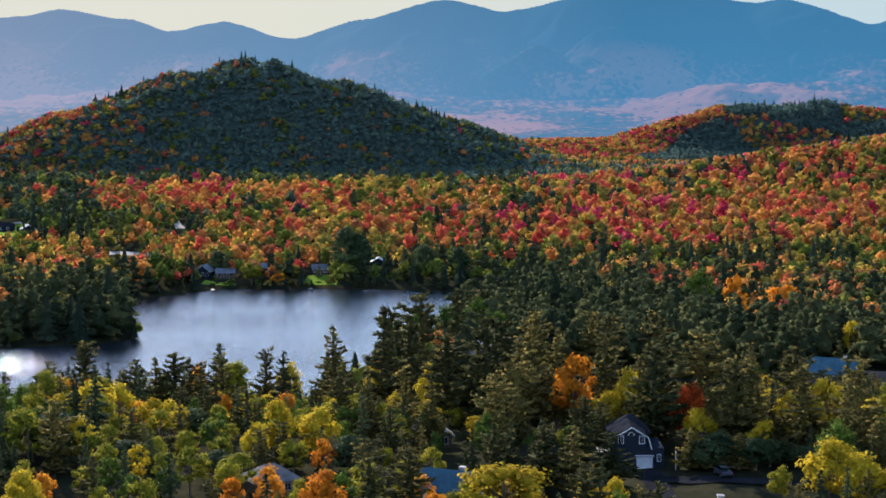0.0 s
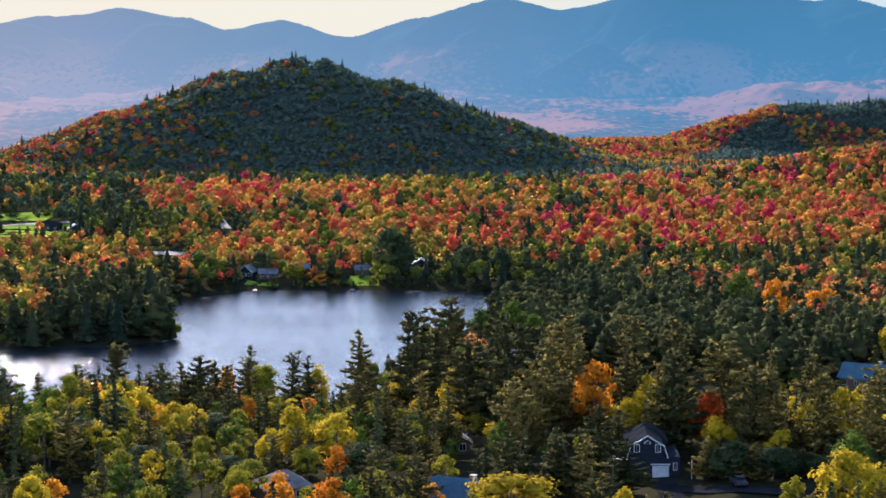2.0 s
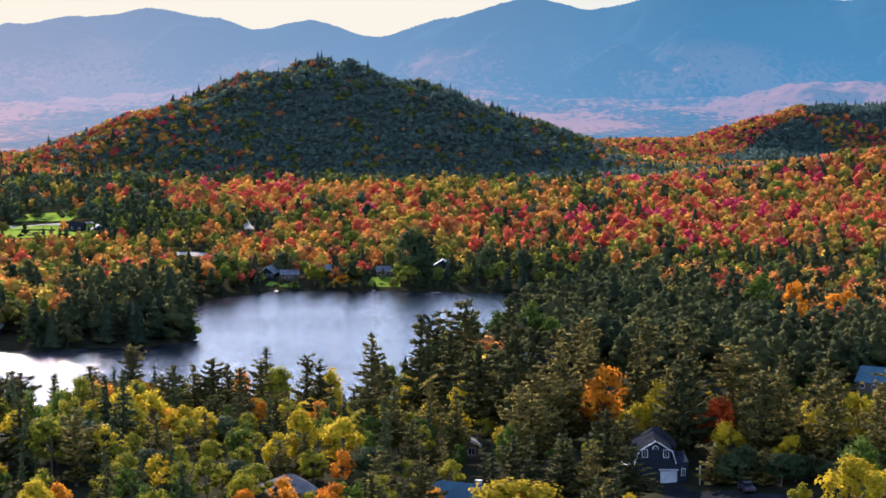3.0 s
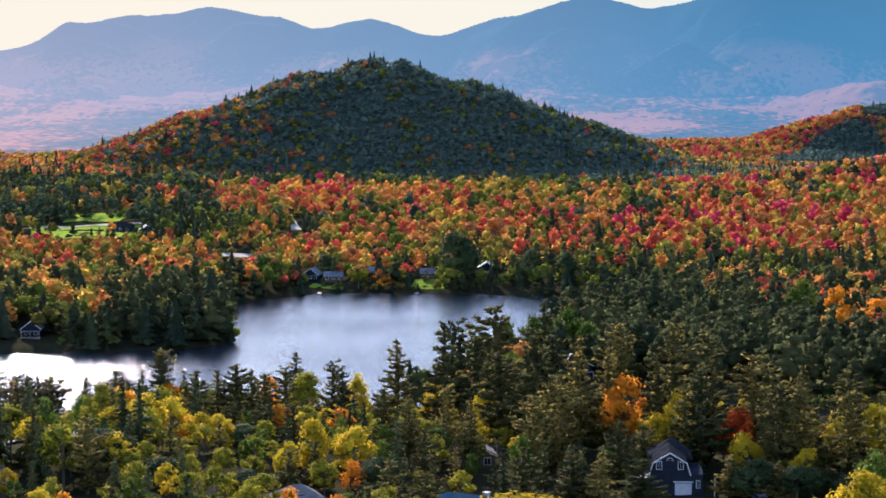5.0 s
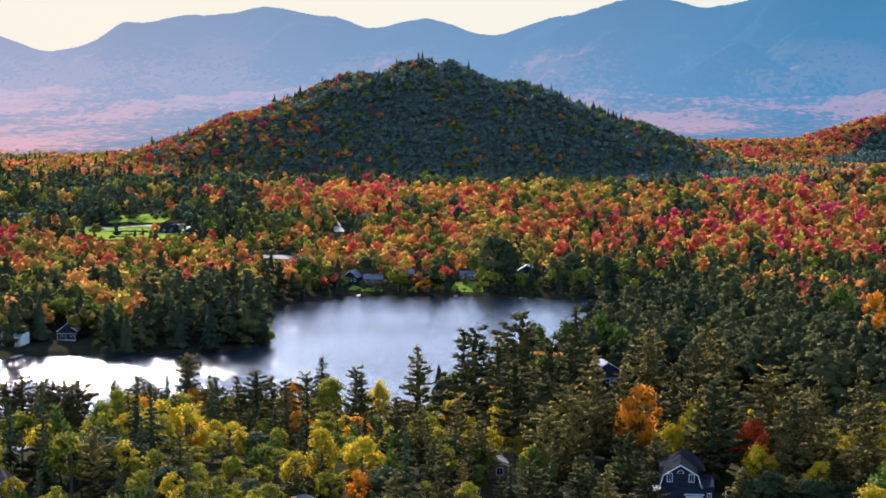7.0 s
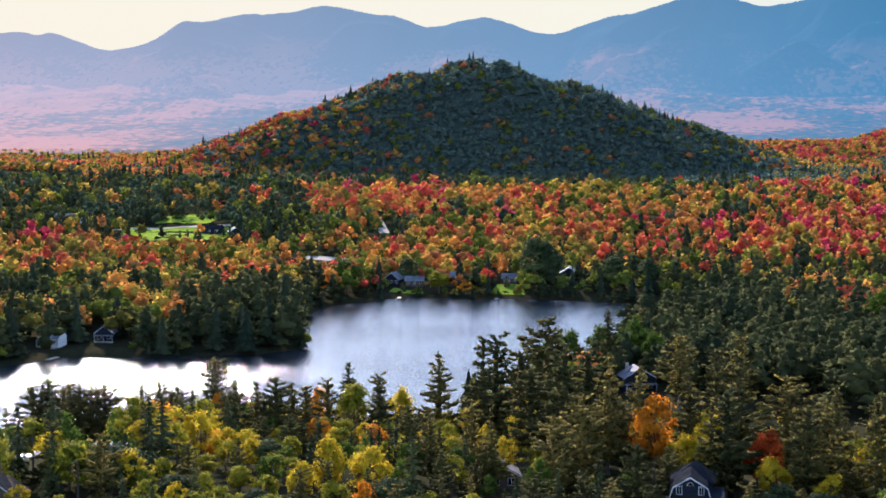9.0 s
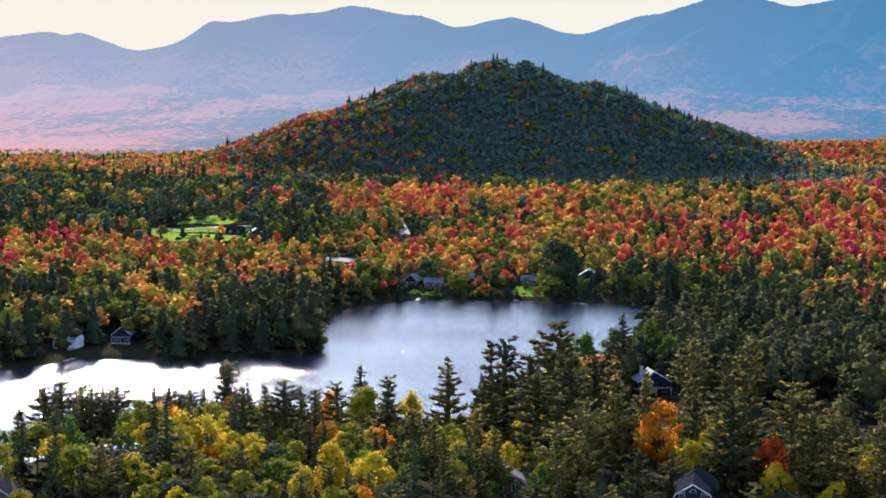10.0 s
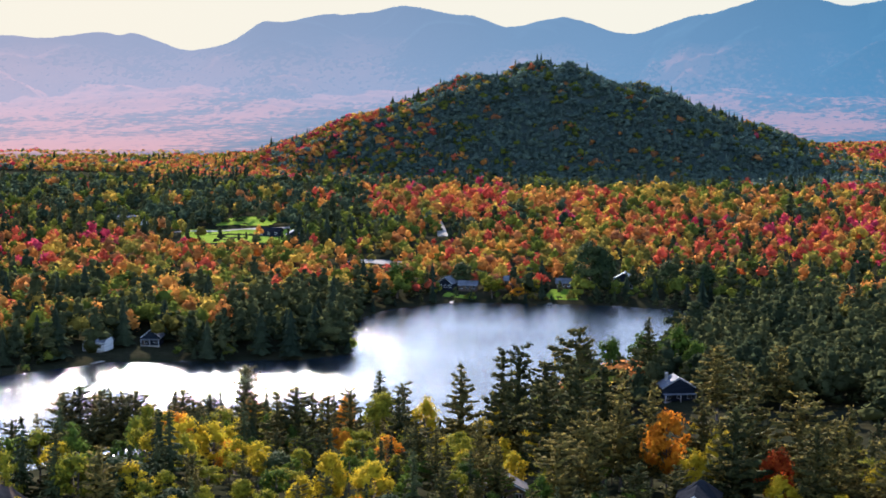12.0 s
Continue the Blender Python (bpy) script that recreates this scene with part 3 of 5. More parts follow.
class Kind:
    """Trees of one kind: patterns that are built once and then set in their places."""

    def __init__(self, makers, height, width, group):
        self.patterns, self.height, self.width, self.group = [m() for m in makers], height, width, group
        self.used, self.n = [False] * len(makers), 0

    def put(self, x, y, top, width=None, rng=random):
        k = self.n % len(self.patterns)
        self.n += 1
        z = ground_z(x, y)
        s = max(3.0, top - z) / self.height
        w = (width / self.width) if width else s * rng.uniform(0.9, 1.15)
        w = min(max(w, 0.55 * s), 1.9 * s)
        m = pose(x, y, z, 0, 0, rng.uniform(0, 360))
        pat = self.patterns[k]
        if self.used[k]:
            ob = copy_thing(pat, m)
        else:
            self.used[k], ob = True, pat
            ob.matrix_basis = m
        ob.scale = (w, w, s)
        tagged(ob, group=self.group)
        return ob


PINES = Kind([lambda s=s: make_pine(s, label="tall dark green white pine with layered boughs") for s in (10, 11, 12, 13, 14, 15, 16)], 22.0, 9.4, "pines above the lake")
SHORE_PINES = Kind([lambda s=s: make_pine(s, 19.0, 4.6, 0.20, 13, 14, label="slender pine standing dark against the glittering water") for s in (31, 33, 35, 32)], 19.0, 7.6, "pines on the near shore")
SPRUCES = Kind([lambda s=s: make_spruce(s, label="dense dark green spruce among yellow trees") for s in (41, 42, 43)], 16.0, 7.0, "spruces in the foreground")
YELLOWS = Kind([lambda s=s: make_broad(s, "yellow", label="broadleaf tree in bright yellow autumn leaf", name="birch") for s in (51, 52, 53, 54)], 13.0, 8.0, "yellow autumn trees")
YELLOWGREENS = Kind([lambda s=s: make_broad(s, "yellowgreen", label="broadleaf tree turning from green to yellow", name="aspen") for s in (61, 62, 63, 64)], 13.0, 8.0, "yellow-green autumn trees")
ORANGES = Kind([lambda s=s: make_broad(s, "orange", label="maple in glowing orange autumn leaf", name="sugar_maple") for s in (71, 72, 73)], 13.0, 8.0, "orange autumn trees")
REDS = Kind([lambda s=s: make_broad(s, "red", label="maple in deep red autumn leaf", name="red_maple") for s in (81, 82)], 13.0, 8.0, "red autumn trees")
GREENS = Kind([lambda s=s: make_broad(s, "green", label="broadleaf tree still in green leaf", name="oak") for s in (91, 92, 93)], 13.0, 8.0, "green trees")
# smaller trees of the same kinds, in the gaps
LOW_PINES = Kind([lambda s=s: make_pine(s, 16.0, 4.6, 0.10, 11, 13, label="younger white pine crowded among other trees") for s in (20, 22, 24)], 16.0, 8.6, "pines above the lake")
LOW_YELLOWS = Kind([lambda s=s: make_broad(s, "yellow", label="smaller birch in yellow autumn leaf", name="birch", lumps=20, per_lump=46, leaf=0.33) for s in (151, 152)], 13.0, 8.0, "yellow autumn trees")
LOW_YELLOWGREENS = Kind([lambda s=s: make_broad(s, "yellowgreen", label="smaller aspen turning from green to yellow", name="aspen", lumps=20, per_lump=46, leaf=0.33) for s in (161, 162, 163)], 13.0, 8.0, "yellow-green autumn trees")
LOW_ORANGES = Kind([lambda s=s: make_broad(s, "orange", label="smaller maple in orange autumn leaf", name="sugar_maple", lumps=20, per_lump=46, leaf=0.33) for s in (171,)], 13.0, 8.0, "orange autumn trees")
LOW_REDS = Kind([lambda s=s: make_broad(s, "red", label="smaller maple in dull red leaf", name="red_maple", lumps=20, per_lump=46, leaf=0.33) for s in (181,)], 13.0, 8.0, "red autumn trees")
LOW_GREENS = Kind([lambda s=s: make_broad(s, "green", label="smaller broadleaf tree in dark green leaf", name="oak", lumps=20, per_lump=46, leaf=0.33) for s in (191, 192)], 13.0, 8.0, "green trees")

# the trees that stand out: place, height of the tip over the lake and, for broad crowns, the crown's width
WHITE_PINE = [
    (-24.2, 413, 37.4),
    (-11.7, 412, 41.3),
    (-5.5, 470, 37.8),
    (4.1, 560, 28.4),
    (11.2, 609, 22.4),
    (10.8, 372, 44.1),
    (16.0, 350, 47.2),
    (21.4, 352, 45.0),
    (39.0, 345, 48.1),
    (47.6, 345, 44.9),
    (55.7, 338, 44.0),
    (42.2, 533, 25.0),
    (0.7, 362, 42.4),
    (6.6, 355, 42.2),
    (-13.3, 328, 39.8),
    (-7.0, 336, 40.0),
    (-18.8, 338, 39.0),
    (-57.4, 480, 23.8),
    (-91.6, 477, 24.1),
    (-57.9, 402, 32.9),
    (-61.6, 400, 32.0),
    (-55.1, 405, 31.5),
    (-41.1, 432, 29.0),
    (63.5, 338, 43.4),
    (30.3, 350, 44.2),
    (-9.6, 239, 43.6),
    (-4.8, 268, 38.9),
    (15.6, 288, 39.2, 7.3),
    (20.0, 285, 38.9, 6.8),
    (26.4, 292, 36.4, 6.6),
]
SHORE_PINE = [
    (-139.3, 455, 14.7),
    (-134.3, 460, 19.4),
    (-131.2, 463, 20.4),
    (-126.7, 466, 18.9),
    (-121.1, 466, 19.1),
    (-118.8, 470, 18.5),
    (-125.6, 458, 18.9),
    (-122.6, 462, 19.0),
    (-125.9, 455, 17.7),
    (-123.4, 468, 16.5),
    (-131.9, 460, 18.0),
    (-118.5, 464, 18.1),
    (-115.2, 490, 15.2),
    (-104.9, 488, 15.1),
    (-91.7, 477, 23.8),
    (-144.8, 452, 12.9),
    (-12.4, 395, 43.8),
    (-7.7, 425, 36.0),
    (-53.6, 412, 29.2),
    (-49.3, 415, 30.1),
    (-33.6, 392, 34.5),
    (25.7, 520, 26.8),
    (35.3, 400, 41.2),
    (8.0, 350, 48.1),
]
SPRUCE = [
    (-55.9, 290, 36.3),
    (-48.0, 280, 37.2),
    (-47.3, 300, 35.8),
    (-13.5, 310, 40.1),
    (86.7, 400, 32.8),
    (-91.5, 455, 22.5),
    (-23.5, 345, 31.0),
    (11.0, 300, 36.7),
    (-75.6, 330, 29.6),
    (-39.8, 270, 37.7),
    (-84.5, 470, 20.2),
]
YELLOW = [
    (33.7, 341, 39.2, 6.1),
    (44.8, 325, 34.7, 5.4),
    (68.1, 330, 39.9, 6.1),
    (60.5, 325, 37.5, 4.9),
    (57.3, 275, 39.1, 8.2),
    (61.3, 270, 38.1, 7.3),
    (8.4, 262, 38.8, 11.8),
    (-20.7, 312, 36.9, 7.0),
    (-27.8, 312, 38.5, 5.6),
    (-30.9, 305, 36.1, 4.1),
    (-75.9, 448, 19.8, 7.4),
    (-35.7, 430, 26.6, 6.4),
    (-59.3, 262, 37.1, 5.5),
    (-59.6, 256, 37.0, 3.8),
    (114.1, 520, 25.2, 5.6),
    (29.5, 340, 35.0, 6.1),
    (-2.8, 380, 34.1, 5.7),
    (-15.0, 400, 31.0, 4.8),
    (53.3, 310, 35.8, 4.6),
    (21.1, 270, 34.4, 3.2),
    (25.0, 268, 34.6, 3.6),
]
YELLOWGREEN = [
    (-31.7, 286, 34.6, 6.2),
    (-39.5, 330, 31.6, 6.9),
    (-81.5, 405, 24.3, 10.9),
    (-70.5, 385, 26.2, 9.2),
    (-50.5, 452, 23.7, 9.5),
    (-90.7, 425, 20.6, 8.9),
    (-20.3, 262, 35.9, 3.5),
    (-54.5, 330, 31.4, 5.9),
    (-43.5, 315, 32.5, 4.7),
    (-24.1, 300, 34.4, 4.5),
    (50.8, 280, 33.9, 3.4),
    (-96.2, 415, 21.0, 6.2),
    (-54.4, 370, 26.5, 6.7),
    (65.6, 335, 34.8, 6.0),
]
ORANGE = [
    (24.5, 346, 41.7, 8.1),
    (-88.1, 470, 18.1, 6.3),
    (-16.7, 258, 38.2, 7.0),
    (-30.8, 270, 34.5, 3.6),
    (-1.1, 252, 36.7, 3.4),
    (-48.4, 400, 24.9, 5.4),
    (-59.8, 455, 22.5, 4.8),
    (112.4, 620, 24.5, 13.9),
    (96.8, 610, 21.0, 9.1),
    (101.1, 650, 24.2, 7.8),
]
RED = [
    (43.9, 331, 38.4, 6.0),
    (42.5, 345, 34.2, 4.1),
]
GREEN = [
    (61.3, 289, 39.0, 6.9),
    (-8.4, 575, 20.9, 9.5),
    (1.2, 580, 21.6, 10.4),
    (10.7, 590, 22.4, 10.6),
    (17.5, 575, 20.2, 8.6),
    (-15.1, 560, 18.5, 7.6),
    (7.2, 310, 36.3, 4.6),
    (-8.4, 330, 33.7, 5.9),
    (90.7, 660, 25.2, 9.9),
]
placed = []
for kind_of, rows in ((PINES, WHITE_PINE), (SHORE_PINES, SHORE_PINE), (SPRUCES, SPRUCE), (YELLOWS, YELLOW), (YELLOWGREENS, YELLOWGREEN),
                      (ORANGES, ORANGE), (REDS, RED), (GREENS, GREEN)):
    rnd = random.Random(len(rows))
    for row in rows:
        kind_of.put(*row, rng=rnd)
        placed.append(row[:2])

# trees that stand out on the far shore, round the field and on the plain
DARK_OAKS = Kind([lambda s=s: make_broad(s, "deep", 13.0, 9.0, 0.12, 46, 62, 0.3, label="broad round oak in dark green leaf", name="oak") for s in (211, 212)], 13.0, 9.0, "green trees")
for x, y, top, width in ((-64.6, 311, 37, 12.6), (-70, 322, 33, 9), (-52, 306, 33, 8), (-36, 296, 33, 7), (-15, 300, 35, 7), (-46, 345, 31, 8)):
    DARK_OAKS.put(x, y, top, width, random.Random(6))
    placed.append((x, y))
GREAT_CEDARS = Kind([lambda s=s: make_broad(s, "deep", 24.0, 13.0, 0.03, 70, 60, 0.42, label="huge dark green cedar standing at the water's edge", name="cedar") for s in (201, 202)], 24.0, 13.0, "dark trees on the far shore")
for x, y, top, width in ((-42.5, 826, 27, 13.5), (-36.5, 827, 25, 11), (-8, 823, 19, 10), (7, 824, 18, 10), (-100, 833, 15, 9)):
    GREAT_CEDARS.put(x, y, top, width, random.Random(5))
    placed.append((x, y))
FAR_FIRS = [(-17, 822, 16), (-5, 823, 15.5), (8, 822, 15), (-112, 815, 14), (-117, 806, 13),
            (-295, 1034, 28), (-288, 1040, 27), (-282, 1036, 29), (-275, 1042, 26), (-268, 1046, 25), (-214, 1008, 24), (-207, 1014, 25), (-201, 1006, 22), (-210, 1020, 24),
            (-352, 1318, 30), (-366, 1322, 31), (-384, 1326, 28), (-347, 1312, 27), (-400, 1330, 27)]
FAR_BRIGHT = [(-83, 812, 11.5, 9, 1), (-66, 813, 11, 8, 1), (-71, 811, 7, 6, 0), (-122, 800, 17, 15, 2), (68.8, 788, 12.5, 5, 3), (18, 845, 14, 10, 3), (-257, 932, 14, 8, 3), (-246, 1066, 20, 8, 0), (-137, 792, 14, 12, 3)]
rnd = random.Random(9)
for row in FAR_FIRS:
    SPRUCES.put(*row, 8.5 if row[1] < 900 else 7, rng=rnd)
    placed.append(row[:2])
for x, y, top, width, which in FAR_BRIGHT:
    (ORANGES, YELLOWGREENS, GREENS, REDS)[which].put(x, y, top, width, rng=rnd)
    placed.append((x, y))

# open places where no tree grows: centre and radius
CLEAR = [(32.5, 313, 7), (33, 300, 7), (38, 297, 8), (46, 296, 8), (53, 297, 7), (33, 285, 9), (44, 284, 9), (55, 285, 7), (36, 275, 7), (48, 274, 7), (39, 262, 6), (-27, 291, 5), (1, 283, 5), (-3, 335, 5), (13, 548, 7), (103, 490, 9), (110, 478, 9),
         (120, 590, 6), (159, 775, 6), (-104, 826, 7), (-97, 816, 8), (-88, 812, 5), (-55, 835, 5), (-54, 826, 7), (-29, 842, 5), (-179, 652, 5), (-194, 637, 6), (-322, 1023, 8)]
CLEAR += [(-280, 1003, 9), (-268, 1003, 12), (-252, 1003, 15), (-238, 1000, 15), (-255, 985, 15), (-238, 982, 15), (-268, 988, 10), (-262, 1045, 14), (-250, 1055, 12), (-262, 1025, 10), (-224, 972, 10),
          (-246, 968, 10), (-148, 1035, 4), (-144, 1020, 4.5), (-140, 1005, 4), (-152, 1050, 4), (-148, 900, 8), (-160, 905, 8), (-178, 945, 8), (-220, 800, 3.5), (-228, 820, 3.5), (-236, 840, 3.5), (-244, 858, 3.5), (-229, 655, 5), (-180, 640, 6), (-195, 628, 6), (-181, 630, 5)]
CLEAR += [(-174, 641, 6), (-188, 632, 6), (-171, 633, 5), (-176, 628, 4), (14, 536, 8), (15, 524, 8), (16, 512, 7)]
CLEAR = np.array(CLEAR)


def free(x, y, margin=0.0):
    return bool(np.all(np.hypot(CLEAR[:, 0] - x, CLEAR[:, 1] - y) > CLEAR[:, 2] + margin))


# trees between them on the near slope
taken = [tuple(p) for p in placed]
# tall pines close behind the house, which keep the yard in shade
rnd = random.Random(31)
for x, y, top in ((13, 326, 44), (34.5, 328, 43), (37, 327, 45), (50, 320, 44), (-2, 322, 40), (53, 321, 45), (61, 317, 43), (9, 316, 42), (67, 308, 42), (71, 318, 44), (23, 304, 40)):
    PINES.put(x, y, top, rng=rnd)
    taken.append((x, y))
for i in range(11):                        # dark growth along the back of the yard
    x, y = 40.5 + i * 2.7, 305.5 + rnd.uniform(-1.5, 2.5)
    (DARK_OAKS if i % 3 else LOW_PINES).put(x, y, ground_z(x, y) + rnd.uniform(4.2, 6.5), 6.0, rng=rnd)
    taken.append((x, y))
rnd = random.Random(77)
count = {}
for iy in range(41):
    for ix in range(54):
        y = 238 + iy * 6.7 + rnd.uniform(-2.6, 2.6)
        x = -0.44 * y - 8 + ix * 6.9 + rnd.uniform(-2.6, 2.6)
        if x > 0.27 * y + 16 or y > 505 or not free(x, y, 2.5):
            continue
        if float(shore(np.array([x]), np.array([y]))[0]) < 5:
            continue
        if any((x - a) ** 2 + (y - b) ** 2 < 16 for a, b in taken) or math.hypot(x - 23, y - 336) < 9 or math.hypot(x - 43, y - 322) < 6:
            continue
        z = ground_z(x, y)
        n1 = noise.noise((x * 0.02, y * 0.02, 1.7))
        east = step(np.array((x + 25) / 60))
        pick = rnd.random()
        if pick < 0.44 + 0.22 * float(east) + 0.25 * n1:
            kind_of, h = (LOW_PINES, rnd.uniform(9, 15)) if rnd.random() < 0.6 else (SPRUCES, rnd.uniform(9, 15))
        else:
            p2 = rnd.random()
            kind_of = LOW_YELLOWGREENS if p2 < 0.48 else LOW_YELLOWS if p2 < 0.64 else LOW_GREENS if p2 < 0.93 else LOW_ORANGES if p2 < 0.985 else LOW_REDS if x > 10 else LOW_GREENS
            h = rnd.uniform(8, 12.5)
        if y > 408 and -12 < x < 72:
            h = rnd.uniform(3.5, 6.5)
        elif y > 300 and x > -60:
            h *= 0.68
        if y < 300:
            h *= 0.7
        if y > 330 and x < -93 - 0.36 * (y - 400):           # low growth in front of the shore pines
            h = min(h, 100.6 - 0.214 * math.hypot(x - 47, y - 19) - z)
            if h < 2.5:
                continue
            if kind_of is not LOW_PINES:
                kind_of = LOW_GREENS
        elif x < -98 and y < 458:
            h *= 0.5
        elif y > 435:
            h *= 0.8
        if count.get(kind_of, 0) > 290:
            continue
        count[kind_of] = count.get(kind_of, 0) + 1
        kind_of.put(x, y, z + h, rng=rnd)
        taken.append((x, y))

# ---------------------------------------------------------------- far woods


def far_broad(seed, count, leaves, leaf):
    """A round crown: a few clumps, and leaf sprays thick on the outside of them."""
    rng = np.random.RandomState(seed)
    rows = [(0, 0, 0.68, 0.17, 0.9)]
    for i in range(count - 1):
        a = 6.28 * i / (count - 1) + rng.uniform(-0.5, 0.5)
        d, up = rng.uniform(0.14, 0.27), rng.uniform(0.36, 0.64)
        rows.append((d * math.cos(a), d * math.sin(a), up, rng.uniform(0.12, 0.19), rng.uniform(0.7, 1.0)))
    mid = np.array([0, 0, 0.40])
    tv, tn = clumps(rng, rows, mid, 0.35)
    pick = rng.randint(0, count, leaves)
    base, r = np.array([q[:3] for q in rows])[pick], np.array([q[3] for q in rows])[pick][:, None]
    d = unit(rng.normal(0, 1, (leaves, 3)) + np.array([0, 0, 0.35]) + 0.8 * unit(base - mid))
    c = base + d * r * rng.uniform(0.85, 1.4, (leaves, 1))
    q = sprays(c, d + rng.normal(0, 0.5, d.shape), rng.normal(0, 1, d.shape), leaf * rng.uniform(0.7, 1.3, leaves), rng, 0.72)
    return q, crown_normals(q, mid, 0.55, rng), tv, tn


def far_pine(seed, boughs, leaves, leaf):
    """An old pine: tufted plumes in uneven steps round the stem, narrowing to a blunt top."""
    rng = np.random.RandomState(seed)
    rows, turn = [(0, 0, 0.90, 0.06, 1.3), (0, 0, 0.72, 0.10, 1.2), (0, 0, 0.50, 0.13, 1.2)], rng.uniform(0, 6.28)
    for i in range(boughs):
        u = 0.24 + 0.60 * (i + rng.uniform(-0.4, 0.4)) / boughs
        a = turn + 2.4 * i
        d = 0.21 * (1.14 - u) ** 0.75 * rng.uniform(0.6, 1.15)
        rows.append((d * math.cos(a), d * math.sin(a), u, 0.065 + 0.08 * (1.0 - u) * rng.uniform(0.8, 1.3), rng.uniform(0.55, 0.85)))
    places = rows
    mid = np.array([0, 0, 0.42])
    tv, tn = clumps(rng, rows, mid, 0.42)
    pick = rng.randint(0, len(places), leaves)
    base, r = np.array([q[:3] for q in places])[pick], np.array([q[3] for q in places])[pick][:, None]
    d = unit(rng.normal(0, 1, (leaves, 3)) + np.array([0, 0, 0.3]) + 0.5 * unit((base - mid) * np.array([1, 1, 0.2])))
    c = base + d * r * np.array([1.1, 1.1, 0.75]) * rng.uniform(0.8, 1.3, (leaves, 1))
    q = sprays(c, np.array([0, 0, 0.4]) + 0.6 * d + rng.normal(0, 0.5, d.shape), d + np.array([0, 0, 0.4]), leaf * rng.uniform(0.7, 1.3, leaves), rng, 0.5)
    ax = np.stack([0 * q[::4, 0], 0 * q[::4, 0], q[::4, 2] - 0.08], 1)
    return q, crown_normals(q, ax, 0.5, rng), tv, tn


def far_cone(seed, tiers, points, spread=0.24, pine=False, tufts=6):
    """A conifer: ragged skirts of boughs one above the other, steep in a spruce, broad and broken in a pine."""
    rng = np.random.RandomState(seed)
    tv, tn, c, nrm, al, sz = [], [], [], [], [], []
    us = np.linspace(0.26 if pine else 0.08, 0.86, tiers)
    gap, up = us[1] - us[0], np.array([0, 0, 1.0])
    for u in us:
        wide = spread * ((0.75 + 0.35 * math.sin(3.1 * u)) * (1.10 - u) ** 0.6 * rng.uniform(0.8, 1.15) if pine else 1.04 - u)
        side, off, turn = rng.uniform(0, 6.28), 0.25 * wide * pine, rng.uniform(0, 6.28)
        mid = np.array([off * math.cos(side), off * math.sin(side), 0])
        tip = mid + up * (u + gap * (1.05 if pine else 1.5))
        rim, out = [], []
        for k in range(2 * points):
            a = turn + 3.14159 * k / points + rng.uniform(-0.2, 0.2)
            d = np.array([math.cos(a), math.sin(a), 0])
            r = wide * (rng.uniform(0.85, 1.2) if k % 2 else rng.uniform(0.5, 0.8))
            rim.append(mid + d * r + up * (u + gap * rng.uniform(-0.35, 0.2) * (1 if k % 2 else 0.3)))
            out.append(d)
        for k in range(2 * points):
            m = (k + 1) % (2 * points)
            tv += [rim[k], rim[m], tip]
            tn += [out[k] + 0.7 * up, out[m] + 0.7 * up, 0.5 * (out[k] + out[m]) + 1.1 * up]
    for k in range(tufts):
        u = us[k % tiers] + rng.uniform(0, 0.8) * gap
        a = rng.uniform(0, 6.28)
        d = np.array([math.cos(a), math.sin(a), 0])
        c.append(d * spread * (1.04 - u) * rng.uniform(0.5, 1.0) + up * u)
        nrm.append(d * 0.7 + up + rng.normal(0, 0.3, 3)), al.append(d + up * (0.3 if pine else -0.3) + rng.normal(0, 0.3, 3)), sz.append(0.035 + 0.04 * (1 - u))
    q = sprays(np.array(c), np.array(nrm), np.array(al), np.array(sz), rng, 0.55)
    ax = np.stack([0 * q[::4, 0], 0 * q[::4, 0], q[::4, 2] - 0.06], 1)
    return q, crown_normals(q, ax, 0.6, rng), np.array(tv), unit(np.array(tn) + rng.normal(0, 0.12, (len(tn), 3)))


TINTS = {
    "pine": ((0.036, 0.05, 0.025), (0.095, 0.10, 0.038)), "spruce": ((0.035, 0.052, 0.032), (0.062, 0.08, 0.042)),
    # first two here: blue-grey, distance haze put into the leaf colour
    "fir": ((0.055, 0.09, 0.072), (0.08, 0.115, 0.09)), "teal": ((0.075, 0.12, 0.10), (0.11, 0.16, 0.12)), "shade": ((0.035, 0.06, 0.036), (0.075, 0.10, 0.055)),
    "olive": ((0.135, 0.118, 0.0275), (0.264, 0.212, 0.0404)), "green": ((0.07, 0.10, 0.02), (0.19, 0.20, 0.03)), "yellow": ((0.333, 0.221, 0.0404), (0.522, 0.35, 0.0576)),
    "orange": ((0.419, 0.161, 0.0447), (0.591, 0.273, 0.0576)), "rust": ((0.298, 0.118, 0.049), (0.436, 0.187, 0.0576)),
    "red": ((0.419, 0.0662, 0.0447), (0.556, 0.126, 0.0576)), "crimson": ((0.402, 0.0361, 0.0662), (0.539, 0.0705, 0.109)),
}


